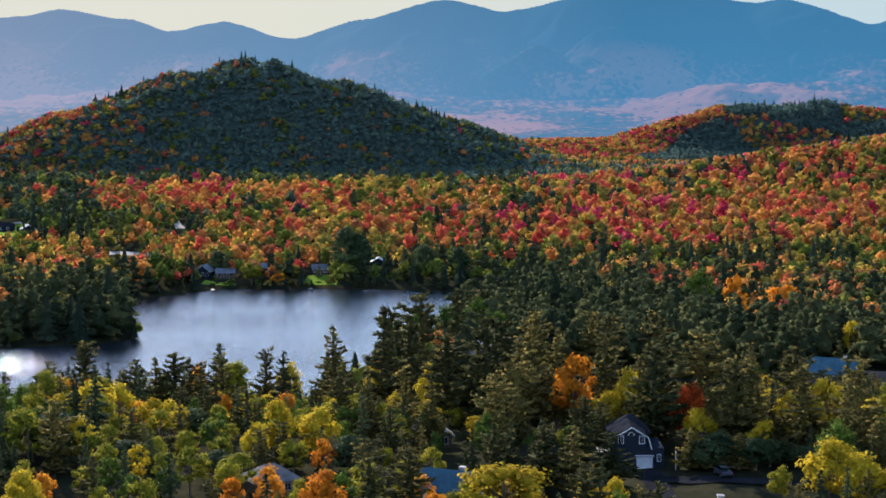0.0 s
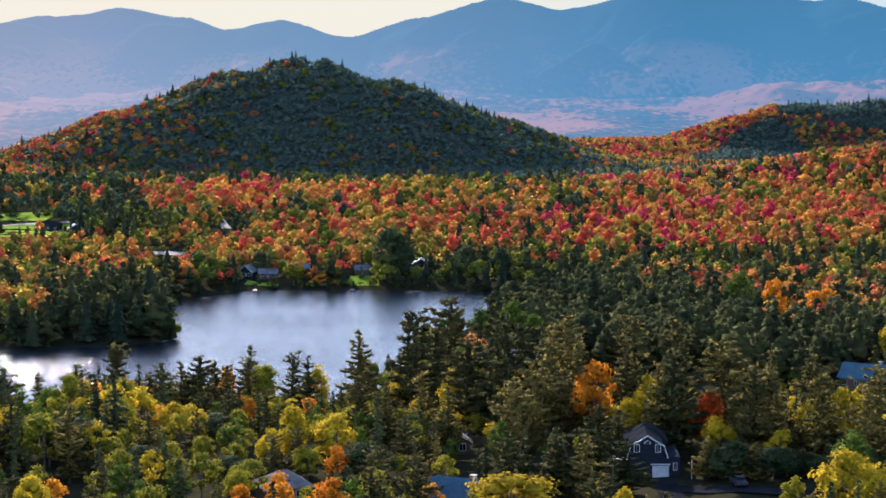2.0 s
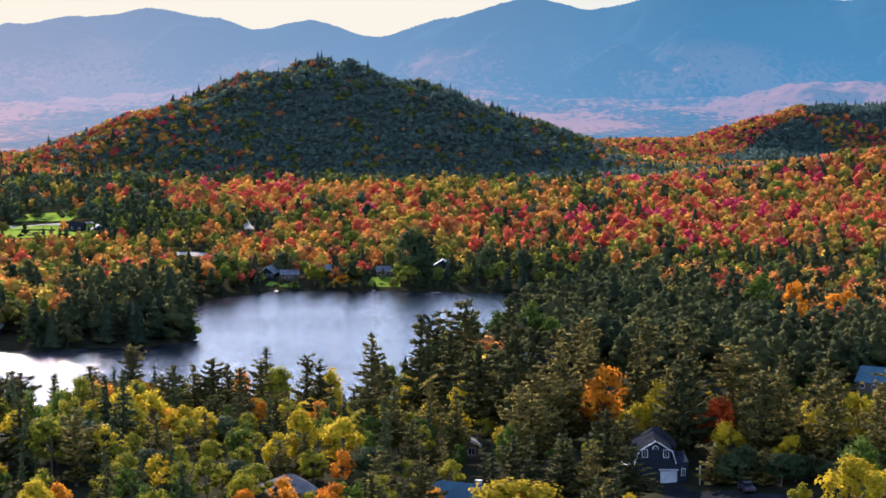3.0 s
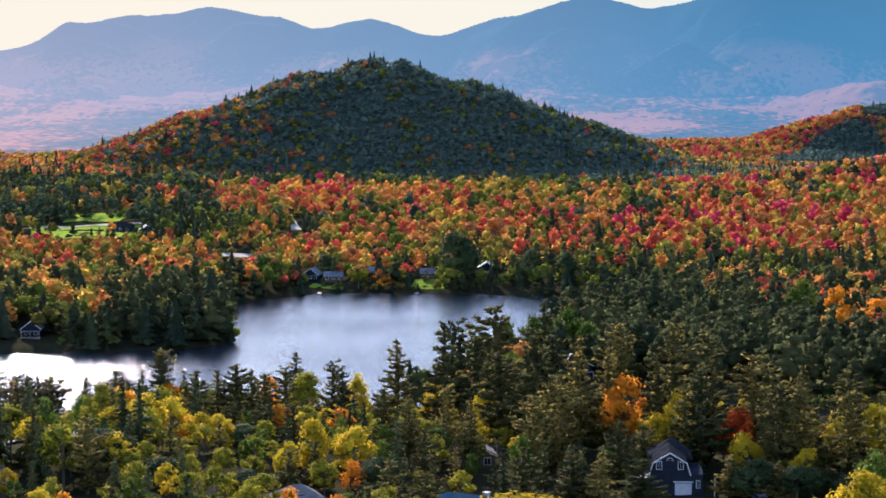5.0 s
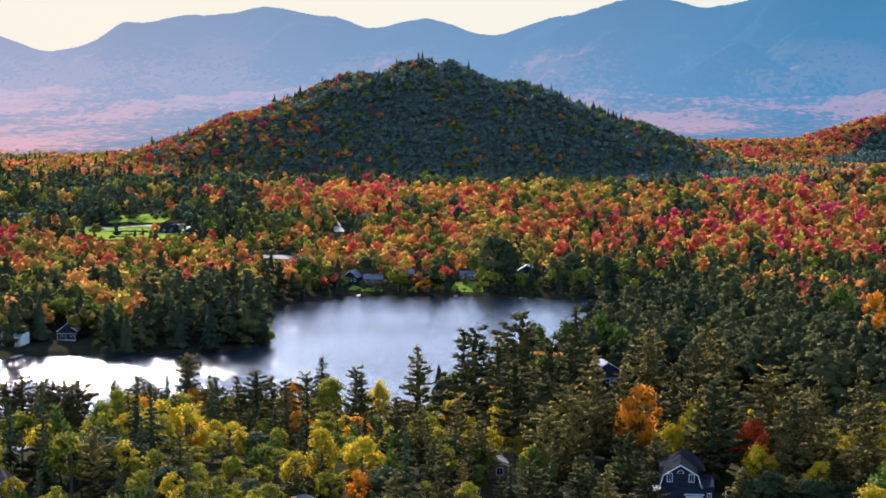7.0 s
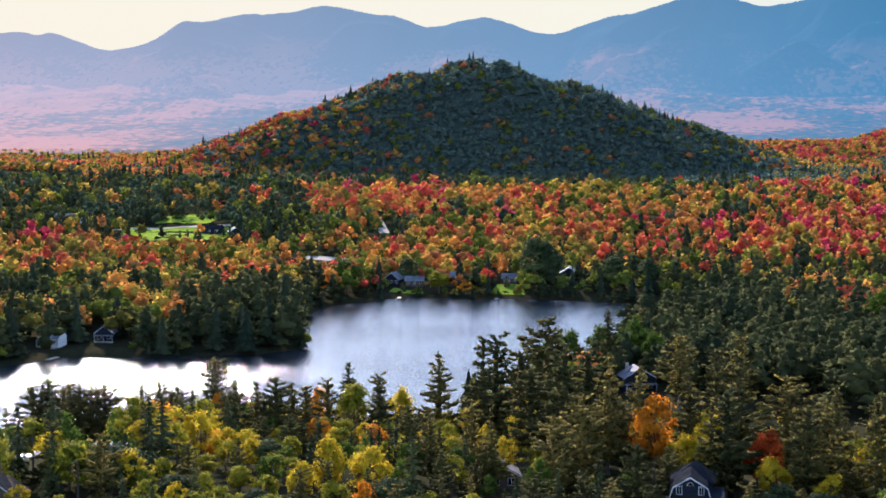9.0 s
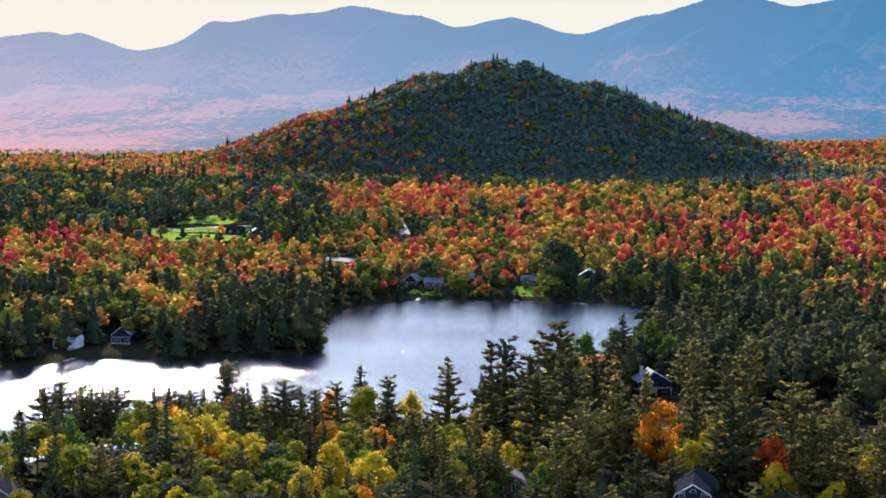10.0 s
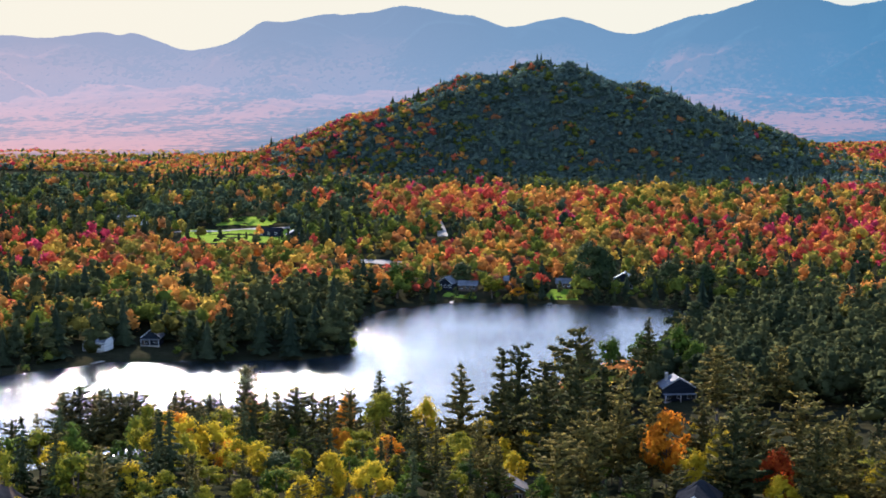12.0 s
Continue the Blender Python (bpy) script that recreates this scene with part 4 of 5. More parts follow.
def woods(name, spots, label, fine):
    """One stretch of far woods: spots are (x, y, height, width factor, kind)."""
    rng = np.random.RandomState(len(spots))
    tiers, points, tufts, lobes, leaves, leaf = ((4, 4, 4, 3, 32, 0.075), (6, 5, 14, 3, 66, 0.052), (8, 7, 60, 5, 120, 0.042))[fine]
    shapes = {"spruce": [far_cone(k, tiers, points, 0.25, False, tufts) for k in (1, 2, 3, 8)], "pine": [far_pine(k, (1, 2, 6)[fine], (20, 44, 110)[fine], leaf) for k in (4, 5, 6, 7)],
              "broad": [far_broad(k, lobes, leaves, leaf) for k in (11, 12, 13, 14, 15, 16)]}
    groups = {}
    for s in spots:
        form = {"pine": "pine", "spruce": "spruce", "fir": "spruce"}.get(s[4], "broad")
        groups.setdefault((form, rng.randint(len(shapes[form]))), []).append(s)
    out = {"q": [], "qn": [], "qt": [], "t": [], "tn": [], "tt": []}
    for (form, k), rows in groups.items():
        q, qn, t, tn = shapes[form][k]
        xy = np.array([r[:2] for r in rows])
        hw = np.array([r[2:4] for r in rows])
        z = land(xy[:, 0], xy[:, 1]) - 0.2 - np.where(xy[:, 1] > 1290, 0.24 * hw[:, 0], 0)        # low, closed crowns on the hills
        a = rng.uniform(0, 6.28, len(rows))
        ca, sa = np.cos(a)[:, None], np.sin(a)[:, None]
        wide = hw[:, :1] * hw[:, 1:]
        lo = np.array([TINTS[r[4]][0] for r in rows])
        hi = np.array([TINTS[r[4]][1] for r in rows])
        tone = lo + (hi - lo) * rng.rand(len(rows), 1)
        for key, base, nrm in (("q", q, qn), ("t", t, tn)):
            vx = (base[None, :, 0] * ca - base[None, :, 1] * sa) * wide + xy[:, :1]
            vy = (base[None, :, 0] * sa + base[None, :, 1] * ca) * wide + xy[:, 1:]
            vz = base[None, :, 2] * hw[:, :1] + z[:, None]
            out[key].append(np.stack([vx, vy, vz], -1).reshape(-1, 3))
            out[key + "n"].append(np.stack([nrm[None, :, 0] * ca - nrm[None, :, 1] * sa, nrm[None, :, 0] * sa + nrm[None, :, 1] * ca, nrm[None, :, 2] + 0 * ca], -1).reshape(-1, 3))
            out[key + "t"].append(np.repeat(tone, len(base), 0))
    cat = {k: np.concatenate(v) for k, v in out.items()}
    me = leaf_mesh(name, cat["q"], cat["qn"], cat["t"], cat["tn"], [WOODS], 0, np.concatenate([cat["qt"], cat["tt"]]))
    return tagged(new(name, me), label, "woods", kind="stuff")


def blob(x, y, cx, cy, rx, ry):
    return math.exp(-((x - cx) / rx) ** 2 - ((y - cy) / ry) ** 2)


def spot_kind(x, y, s, rnd):
    """Which tree grows where: dark conifers by the water and on the hilltop, haze-coloured trees on the hill's face,
    maples on the flats and slopes.
    """
    n1 = noise.noise((x * 0.012, y * 0.012, 0.3))
    n2 = noise.noise((x * 0.03, y * 0.03, 5.1))
    n3 = noise.noise((x * 0.008, y * 0.008, 9.4))
    con = 0.30 + 0.50 * n1 + 0.40 * n2 if y < 800 else 0.10 + 0.40 * n1 + 0.30 * n2
    con += 1.5 * blob(x, y, 48, 640, 44, 120) if x > 6 and y < 775 else 0
    if 0 < x < 92 and y < 640 or 0 < x < 150 and y < 575:
        con += 1.0
    con += (1.3 if x < -100 and y < 760 else 0.6) * math.exp(-(s / 27) ** 2)          # wet shore
    if -45 < x < 190 and 800 < y < 880:
        con += 0.55                                                        # dark belt on the far shore
    con += 0.6 * blob(x, y, -175, 960, 30, 45) + 0.9 * blob(x, y, -285, 1030, 45, 22) + 0.7 * blob(x, y, -170, 1010, 45, 40)
    if x < -0.185 * y and 945 < y < 1290:
        con += 0.70                                                        # dark woods behind the field
    if 1225 < y < 1300 and x < 60:
        con += 0.65                                                        # dark foot of the hill
    if y > 1440 and x < -0.25 * y:
        con = 0.05
    p = rnd.random()
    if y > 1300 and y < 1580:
        # the hill: haze and shade put into blue-grey trees on the face turned from the sun, maples on the flank turned
        # to it
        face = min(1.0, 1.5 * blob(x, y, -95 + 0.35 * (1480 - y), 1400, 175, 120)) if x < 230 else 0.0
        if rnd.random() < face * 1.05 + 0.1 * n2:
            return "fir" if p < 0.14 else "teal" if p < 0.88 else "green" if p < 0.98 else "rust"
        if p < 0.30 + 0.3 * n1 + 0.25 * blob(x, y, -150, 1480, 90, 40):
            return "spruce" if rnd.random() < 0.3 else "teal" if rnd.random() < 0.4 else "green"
    elif y >= 1580:
        # dark firs on top; the face's shade put in as blue-grey trees
        if (262 < x < 372 and 1735 < y < 1800) or y < 1738 and n1 > -0.12 and x > 170:
            return "fir" if p < 0.2 else "teal"
        con = 0.15 if x > 0 else 0.02
    if p < con:
        if x > 0 and y < 775:
            return "pine"
        if x < -100 and y < 760:
            return "spruce" if rnd.random() < 0.3 else "pine"
        if y > 1000:
            return "shade" if rnd.random() < 0.5 else "pine" if rnd.random() < 0.6 else "green"
        return "spruce" if rnd.random() < 0.2 else "pine" if rnd.random() < 0.6 else "green"
    warm = rnd.random() + 0.38 * n3 + 0.3 * n2
    warm += 0.28 * blob(x, y, -320, 1430, 110, 150) - (0.2 if x < -95 and y < 790 else 0)
    if x > 30 and y > 880:
        warm += 0.09
    if warm < 0.12:
        return "green"
    if warm < 0.30:
        return "olive"
    if warm < 0.46:
        return "yellow"
    if warm < 0.68:
        return "orange"
    if warm < 0.80:
        return "rust"
    if warm < 1.00:
        return "red"
    return "crimson" if rnd.random() < 0.75 and y > 800 else "orange"


def grow(y0, y1, pitch, left, right, lo, hi, seed, keep=None):
    rnd, spots = random.Random(seed), []
    ny = int((y1 - y0) / pitch)
    for iy in range(ny):
        yr = y0 + iy * pitch
        nx = int((right - left) * yr / pitch) + 14
        for ix in range(nx):
            x = left * yr - 20 + ix * pitch + rnd.uniform(-0.42, 0.42) * pitch
            y = yr + rnd.uniform(-0.42, 0.42) * pitch
            spots.append((x, y))
    arr = np.array(spots)
    s = shore(arr[:, 0], arr[:, 1])
    out = []
    for (x, y), d in zip(spots, s):
        if d < 1.0 or not free(x, y, 1.0) or (keep and not keep(x, y)):
            continue
        kind = spot_kind(x, y, d, rnd)
        h = rnd.uniform(lo, hi) * (1.0 if rnd.random() < 0.7 else 0.78)
        w = rnd.uniform(0.85, 1.25)
        if y > 1290:
            w *= 1.45                                      # low closed canopy on the hills
        h *= (1 - 0.7 * blob(x, y, -135, 962, 10, 46)) * (1 - 0.65 * blob(x, y, -147, 866, 15, 30))
        h *= 1 - 0.6 * blob(x, y, -240, 932, 42, 24)       # young growth below the field
        if kind in ("pine", "spruce", "fir"):
            h *= rnd.uniform(0.95, 1.25)
            w *= 1.15
        out.append((x, y, h, w, kind))
    return out


mid_right = grow(500, 800, 6.6, -0.02, 0.27, 11, 15.5, 5, keep=lambda x, y: (y > 532 or x > 64) and all((x - a) ** 2 + (y - b) ** 2 > 12 for a, b in taken) and x > 4)
woods("woods_by_the_lake", mid_right, "dark pine stand with yellow and orange maples beside the lake", 2)
west = grow(520, 800, 7.6, -0.46, -0.12, 12, 17, 6)
woods("woods_on_the_point", west, "mixed dark firs and autumn maples on the wooded point", 2)
flats = grow(800, 1300, 8.5, -0.43, 0.27, 8, 13.5, 7)
woods("woods_on_the_flats", flats, "orange, red and yellow maple forest with dark firs", 1)
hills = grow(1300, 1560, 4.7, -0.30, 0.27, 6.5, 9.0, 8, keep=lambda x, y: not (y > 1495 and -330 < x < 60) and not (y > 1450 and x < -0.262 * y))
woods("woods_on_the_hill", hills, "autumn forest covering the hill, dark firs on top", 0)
# low growth along the water's edge
rnd, edge_spots = random.Random(21), []
for (ax, ay), (bx, by) in zip(LAKE, np.roll(LAKE, -1, 0)):
    if ay > 560 and by > 560:
        length = math.hypot(bx - ax, by - ay)
        for i in range(int(length / 2.6)):
            t = (i + rnd.random()) * 2.6 / length
            x, y = ax + (bx - ax) * t + rnd.uniform(-5, 5), ay + (by - ay) * t + rnd.uniform(-5, 5)
            d = float(shore(np.array([x]), np.array([y]))[0])
            if 0.3 < d < 7 and free(x, y, -3.0) and not -201 < x < -164:
                edge_spots.append((x, y, rnd.uniform(2.5, 6.5), rnd.uniform(1.0, 1.5), rnd.choice(("green", "pine", "pine", "spruce", "olive" if y > 790 else "pine"))))
woods("woods_at_the_waters_edge", edge_spots, "dark low bushes and young firs hanging over the lake", 2)
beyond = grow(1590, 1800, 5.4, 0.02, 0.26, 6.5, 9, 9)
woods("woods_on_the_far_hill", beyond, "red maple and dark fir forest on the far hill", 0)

plain = grow(1440, 1705, 7.0, -0.47, -0.255, 7, 10, 14)
woods("woods_on_the_near_plain", plain, "orange and red forest on the plain beside the hill", 0)

# ---------------------------------------------------------------- houses, drives, lawns


def part(name, bm, mat, parent, label="", smooth=False):
    me = bpy.data.meshes.new(name)
    bm.to_mesh(me)
    bm.free()
    me.materials.append(mat)
    if smooth:
        me.polygons.foreach_set("use_smooth", [True] * len(me.polygons))
    ob = new(name, me)
    ob.parent = parent
    if label:
        ob["label"] = label
    return ob


def box(x0, x1, y0, y1, z0, z1, bevel=0.0):
    bm = bmesh.new()
    bmesh.ops.create_cube(bm, size=1, matrix=Matrix.Translation(((x0 + x1) / 2, (y0 + y1) / 2, (z0 + z1) / 2)) @ Matrix.Diagonal((x1 - x0, y1 - y0, z1 - z0, 1)))
    if bevel:
        bmesh.ops.bevel(bm, geom=bm.edges[:], offset=bevel, segments=1, affect="EDGES")
    return bm


def prism(outline, y0, y1):
    """An outline in x and z, drawn out from y0 to y1."""
    bm = bmesh.new()
    a = [bm.verts.new((x, y0, z)) for x, z in outline]
    b = [bm.verts.new((x, y1, z)) for x, z in outline]
    bm.faces.new(a)
    bm.faces.new(b[::-1])
    for i in range(len(a)):
        j = (i + 1) % len(a)
        bm.faces.new((a[j], a[i], b[i], b[j]))
    bmesh.ops.recalc_face_normals(bm, faces=bm.faces[:])
    return bm


def roof_shell(profile, thick, y0, y1):
    """A roof of even thickness over a line of points in x and z, from eave to eave."""
    return prism(profile + [(x, z + thick) for x, z in profile[::-1]], y0, y1)


def window_unit(parent, x, y, z, w, h, side=-1):
    """A framed window in a wall that faces along y."""
    win = part("window_frame", box(x - w / 2 - 0.1, x + w / 2 + 0.1, y + side * 0.09, y + side * 0.01, z - 0.1, z + h + 0.1, 0.01), TRIM, parent, "white window frame")
    part("pane", box(x - w / 2, x - 0.03, y + side * 0.11, y + side * 0.08, z, z + h), PANE, win)
    part("pane", box(x + 0.03, x + w / 2, y + side * 0.11, y + side * 0.08, z, z + h), PANE, win)
    return win


def gable_house(x, y, turn, w, d, wall_h, roof_h, wall, roof, label, along="x", chimney=None, windows=3, sink=0.6, name="house", porch=False):
    """A small house: walls, a gabled roof with overhang, windows and a door to the front (minus y)."""
    root = tagged(new(name), label, "house")
    root.matrix_basis = pose(x, y, ground_z(x, y), 0, 0, turn)
    if along == "x":
        part("wall", box(-w / 2, w / 2, -d / 2, d / 2, -sink, wall_h), wall, root)
        gab = prism([(-d / 2, wall_h), (d / 2, wall_h), (0, wall_h + roof_h - 0.05)], -w / 2 + 0.02, w / 2 - 0.02)
        shell = roof_shell([(-d / 2 - 0.5, wall_h - 0.5 * roof_h / (d / 2)), (0, wall_h + roof_h), (d / 2 + 0.5, wall_h - 0.5 * roof_h / (d / 2))], 0.18, -w / 2 - 0.4, w / 2 + 0.4)
        for bm in (gab, shell):
            bmesh.ops.rotate(bm, verts=bm.verts[:], cent=(0, 0, 0), matrix=Matrix.Rotation(radians(90), 3, "Z"))
    else:
        part("wall", box(-w / 2, w / 2, -d / 2, d / 2, -sink, wall_h), wall, root)
        gab = prism([(-w / 2, wall_h), (w / 2, wall_h), (0, wall_h + roof_h - 0.05)], -d / 2 + 0.02, d / 2 - 0.02)
        shell = roof_shell([(-w / 2 - 0.5, wall_h - 0.5 * roof_h / (w / 2)), (0, wall_h + roof_h), (w / 2 + 0.5, wall_h - 0.5 * roof_h / (w / 2))], 0.18, -d / 2 - 0.4, d / 2 + 0.4)
        for s in (-1, 1):
            run, rise = w / 2 + 0.5, roof_h + 0.5 * roof_h / (w / 2)
            top = wall_h + roof_h + 0.02
            part("barge_board", prism([(0, top), (s * run, top - rise), (s * run, top - rise - 0.2), (0, top - 0.2)], -d / 2 - 0.46, -d / 2 - 0.4), TRIM, root, "white barge board")
    part("gable", gab, wall, root)
    part("roof", shell, roof, root)
    for i in range(windows):
        window_unit(root, -w / 2 + w * (i + 0.5) / windows, -d / 2, 1.0, min(1.1, w / windows * 0.5), 1.2)
    part("door", box(-w / 2 + 0.3, -w / 2 + 1.2, -d / 2 - 0.06, -d / 2, 0.05, 2.1, 0.01), SIDING_BROWN, root)
    if chimney:
        cx, cy, top = chimney
        ch = part("chimney", box(cx - 0.4, cx + 0.4, cy - 0.4, cy + 0.4, wall_h * 0.5, top, 0.03), STONE, root)
        part("cap", box(cx - 0.5, cx + 0.5, cy - 0.5, cy + 0.5, top, top + 0.12, 0.02), STONE, ch)
    if porch:
        part("deck", box(-w / 2, w / 2, -d / 2 - 2.2, -d / 2, -0.3, 0.15), DOCK_WOOD, root, "weathered wooden deck")
        for px in (-w / 2 + 0.15, 0, w / 2 - 0.15):
            part("post", box(px - 0.07, px + 0.07, -d / 2 - 2.1, -d / 2 - 1.96, 0.15, 2.3), TRIM, root)
        part("porch_roof", box(-w / 2 - 0.2, w / 2 + 0.2, -d / 2 - 2.4, -d / 2, 2.3, 2.42), roof, root)
    return root


# the gambrel-fronted house with its garage
home = tagged(new("house"), "dark gambrel-roofed house with white trim and a white garage door", "house")
HZ = 26.7
home.matrix_basis = pose(31.3, 309, HZ)
part("wall", box(-3.1, 5.4, 0, 9, -0.8, 3.7), SIDING_DARK, home)
part("gable", prism([(-2.9, 3.7), (2.9, 3.7), (2.45, 5.45), (0, 6.85), (-2.45, 5.45)], 0.0, 8.6), SIDING_DARK, home)
part("roof", roof_shell([(-3.35, 3.5), (-2.7, 5.55), (0, 7.15), (2.7, 5.55), (3.35, 3.5)], 0.16, -0.45, 8.8), SHINGLE_DARK, home, "dark shingled gambrel roof")
for s in (-1, 1):
    part("barge_board", prism([(0, 7.33), (s * 2.8, 5.63), (s * 3.46, 3.5), (s * 3.3, 3.5), (s * 2.68, 5.5), (0, 7.13)], -0.52, -0.452), TRIM, home, "white barge board")
cross = bmesh.new()
low = [cross.verts.new(p) for p in ((-3.4, 5.9, 5.0), (4.0, 5.9, 5.0), (4.0, 13.2, 5.0), (-3.4, 13.2, 5.0))]
tip = [cross.verts.new(p) for p in ((0.4, 9.2, 7.9), (1.0, 9.2, 7.9))]
for fc in ((low[0], low[1], tip[1], tip[0]), (low[1], low[2], tip[1]), (low[2], low[3], tip[0], tip[1]), (low[3], low[0], tip[0]), tuple(low[::-1])):
    cross.faces.new(fc)
part("roof", cross, SHINGLE_DARK, home, "dark shingled hip roof")
part("wall", box(-3.1, 3.7, 9.02, 12.8, -0.8, 4.98), SIDING_DARK, home)
for wx in (-1.75, 1.75):
    window_unit(home, wx, 0.0, 4.5, 0.75, 1.2)
arc = [(0.55 * math.cos(radians(a)), 5.85 + 0.55 * math.sin(radians(a))) for a in range(0, 181, 20)]
part("fan_window", prism(arc, -0.10, -0.02), TRIM, home, "white half-round window frame")
part("pane", prism([(0.8 * x, 5.89 + 0.8 * (z - 5.85)) for x, z in arc], -0.13, -0.08), PANE, home)
door = part("garage_door", box(0.85, 3.55, -0.07, 0.01, -0.05, 2.15, 0.01), TRIM, home, "white panelled garage door")
for i in range(4):
    for j in range(4):
        part("panel", box(0.95 + i * 0.645, 1.52 + i * 0.645, -0.10, -0.06, 0.03 + j * 0.53, 0.48 + j * 0.53, 0.015), TRIM, door)
part("lintel", box(0.6, 3.8, -0.12, 0.0, 2.3, 2.5), TRIM, home, "white board over the garage door")
window_unit(home, 4.6, 0.0, 1.5, 0.5, 1.1)
part("side_deck", box(-5.4, -3.12, 1.0, 5.0, 2.6, 2.8), DOCK_WOOD, home, "raised wooden side deck")
for px in (-5.3, -4.4, -3.5):
    part("deck_post", box(px - 0.06, px + 0.06, 1.0, 1.12, -0.8, 3.7), SIDING_BROWN, home)
part("deck_rail", box(-5.4, -3.2, 0.98, 1.06, 3.6, 3.72), SIDING_BROWN, home)

lamp_post = tagged(new("lamp_post"), "white-painted wooden post beside the yard", "post")
lamp_post.matrix_basis = pose(38.4, 306.5, ground_z(38.4, 306.5))
part("post", box(-0.08, 0.08, -0.08, 0.08, -0.3, 3.2, 0.01), TRIM, lamp_post)
part("lantern", box(-0.14, 0.14, -0.14, 0.14, 3.2, 3.55, 0.03), PANE, lamp_post)

# a car parked on the drive
CAR_PAINT, _n, _l, _b = material("dark_car_paint", 0.3, 0.0, 0.5)
_b.inputs["Base Color"].default_value = (0.03, 0.035, 0.045, 1)
TYRE = surface("tyre_rubber", (0.012, 0.012, 0.012), (0.025, 0.025, 0.025), 4, 0.9, 20, 0.2)
TAIL_LIGHT, _n, _l, _b = material("red_tail_lens", 0.3, 0.0, 0.5)
_b.inputs["Base Color"].default_value = (0.35, 0.02, 0.02, 1)


def side_shape(outline, x0, x1):
    """A car's side outline in y and z, drawn out across the car with rounded edges."""
    bm = prism(outline, x0, x1)
    bmesh.ops.rotate(bm, verts=bm.verts[:], cent=(0, 0, 0), matrix=Matrix.Rotation(radians(90), 3, "Z"))
    bmesh.ops.bevel(bm, geom=bm.edges[:], offset=0.06, segments=2, affect="EDGES")
    return bm


def parked_car(x, y, turn):
    root = tagged(new("car"), "dark car parked on the shaded asphalt drive", "car")
    root.matrix_basis = pose(x, y, ground_z(x, y) + 0.25, 0, 0, turn)
    body = part("body", side_shape([(-2.1, 0.35), (2.1, 0.35), (2.15, 0.7), (1.95, 0.95), (-1.0, 1.0), (-2.0, 0.85), (-2.15, 0.6)], -0.88, 0.88), CAR_PAINT, root)
    part("cabin", side_shape([(-0.95, 0.98), (1.85, 0.95), (1.3, 1.48), (-0.3, 1.5)], -0.74, 0.74), PANE, root, "dark glazed cabin")
    part("roof", box(-0.68, 0.68, -1.25, 0.25, 1.47, 1.53, 0.02), CAR_PAINT, root)
    for sx in (-0.85, 0.85):
        for sy in (-1.35, 1.35):
            bm = bmesh.new()
            bmesh.ops.create_cone(bm, cap_ends=True, segments=20, radius1=0.34, radius2=0.34, depth=0.2, matrix=Matrix.Translation((sx, sy, 0.34)) @ Matrix.Rotation(radians(90), 4, "Y"))
            wheel = part("wheel", bm, TYRE, root)
            bm = bmesh.new()
            bmesh.ops.create_cone(bm, cap_ends=True, segments=16, radius1=0.2, radius2=0.17, depth=0.06, matrix=Matrix.Translation((sx * 1.13, sy, 0.34)) @ Matrix.Rotation(radians(90), 4, "Y"))
            part("rim", bm, METAL_PALE, wheel, "pale metal rim")
        part("tail_light", box(sx * 0.82 - 0.14, sx * 0.82 + 0.14, -2.17, -2.1, 0.68, 0.82, 0.01), TAIL_LIGHT, root, "red tail light")
    return root


parked_car(45.2, 299.5, 12)

# the other houses: among the near trees, by the water, round the field
hip = tagged(new("house"), "small house with a grey hipped roof among yellow trees", "house")
hip.matrix_basis = pose(-27, 291, ground_z(-27, 291), 0, 0, 24)
part("wall", box(-3.6, 3.6, -3.2, 3.2, -1.0, 2.6), SIDING_BROWN, hip)
bm = bmesh.new()
low = [bm.verts.new(p) for p in ((-4.2, -3.8, 2.45), (4.2, -3.8, 2.45), (4.2, 3.8, 2.45), (-4.2, 3.8, 2.45))]
under = [bm.verts.new(p) for p in ((-4.2, -3.8, 2.3), (4.2, -3.8, 2.3), (4.2, 3.8, 2.3), (-4.2, 3.8, 2.3))]
tip = [bm.verts.new(p) for p in ((-0.6, 0, 4.7), (0.6, 0, 4.7))]
for fc in ((low[0], low[1], tip[1], tip[0]), (low[1], low[2], tip[1]), (low[2], low[3], tip[0], tip[1]), (low[3], low[0], tip[0]), tuple(under[::-1])):
    bm.faces.new(fc)
for i in range(4):
    bm.faces.new((under[i], under[(i + 1) % 4], low[(i + 1) % 4], low[i]))
bmesh.ops.recalc_face_normals(bm, faces=bm.faces[:])
part("roof", bm, SHINGLE_GREY, hip, "pale grey shingled hip roof")
part("skylight", box(-0.5, 0.5, -2.3, -1.3, 3.2, 3.45), PANE, hip)
window_unit(hip, -1.6, -3.2, 0.9, 1.0, 1.1)
window_unit(hip, 1.6, -3.2, 0.9, 1.0, 1.1)

gable_house(0.5, 283, -24, 9.5, 6.5, 2.6, 2.4, SIDING_WHITE, METAL_BLUE, "house with a blue metal roof and white gable wall", "x", (2.5, 0.4, 5.6))
gable_house(-3, 335, 12, 8, 6, 2.8, 2.2, SIDING_BROWN, SHINGLE_GREY, "brown-walled cottage half hidden behind tall pines", "y")
gable_house(39, 258, 0, 9, 7, 3.0, 2.6, SIDING_WHITE, SHINGLE_DARK, "house below the yard with a stone chimney", "x", (0, 2.6, 7.0))
gable_house(13, 548, 18, 9, 7, 4.2, 2.6, SIDING_DARK, METAL_PALE, "dark lake house with pale roof edges under pines", "y", (-2.6, 1, 7.6), 3, porch=True)
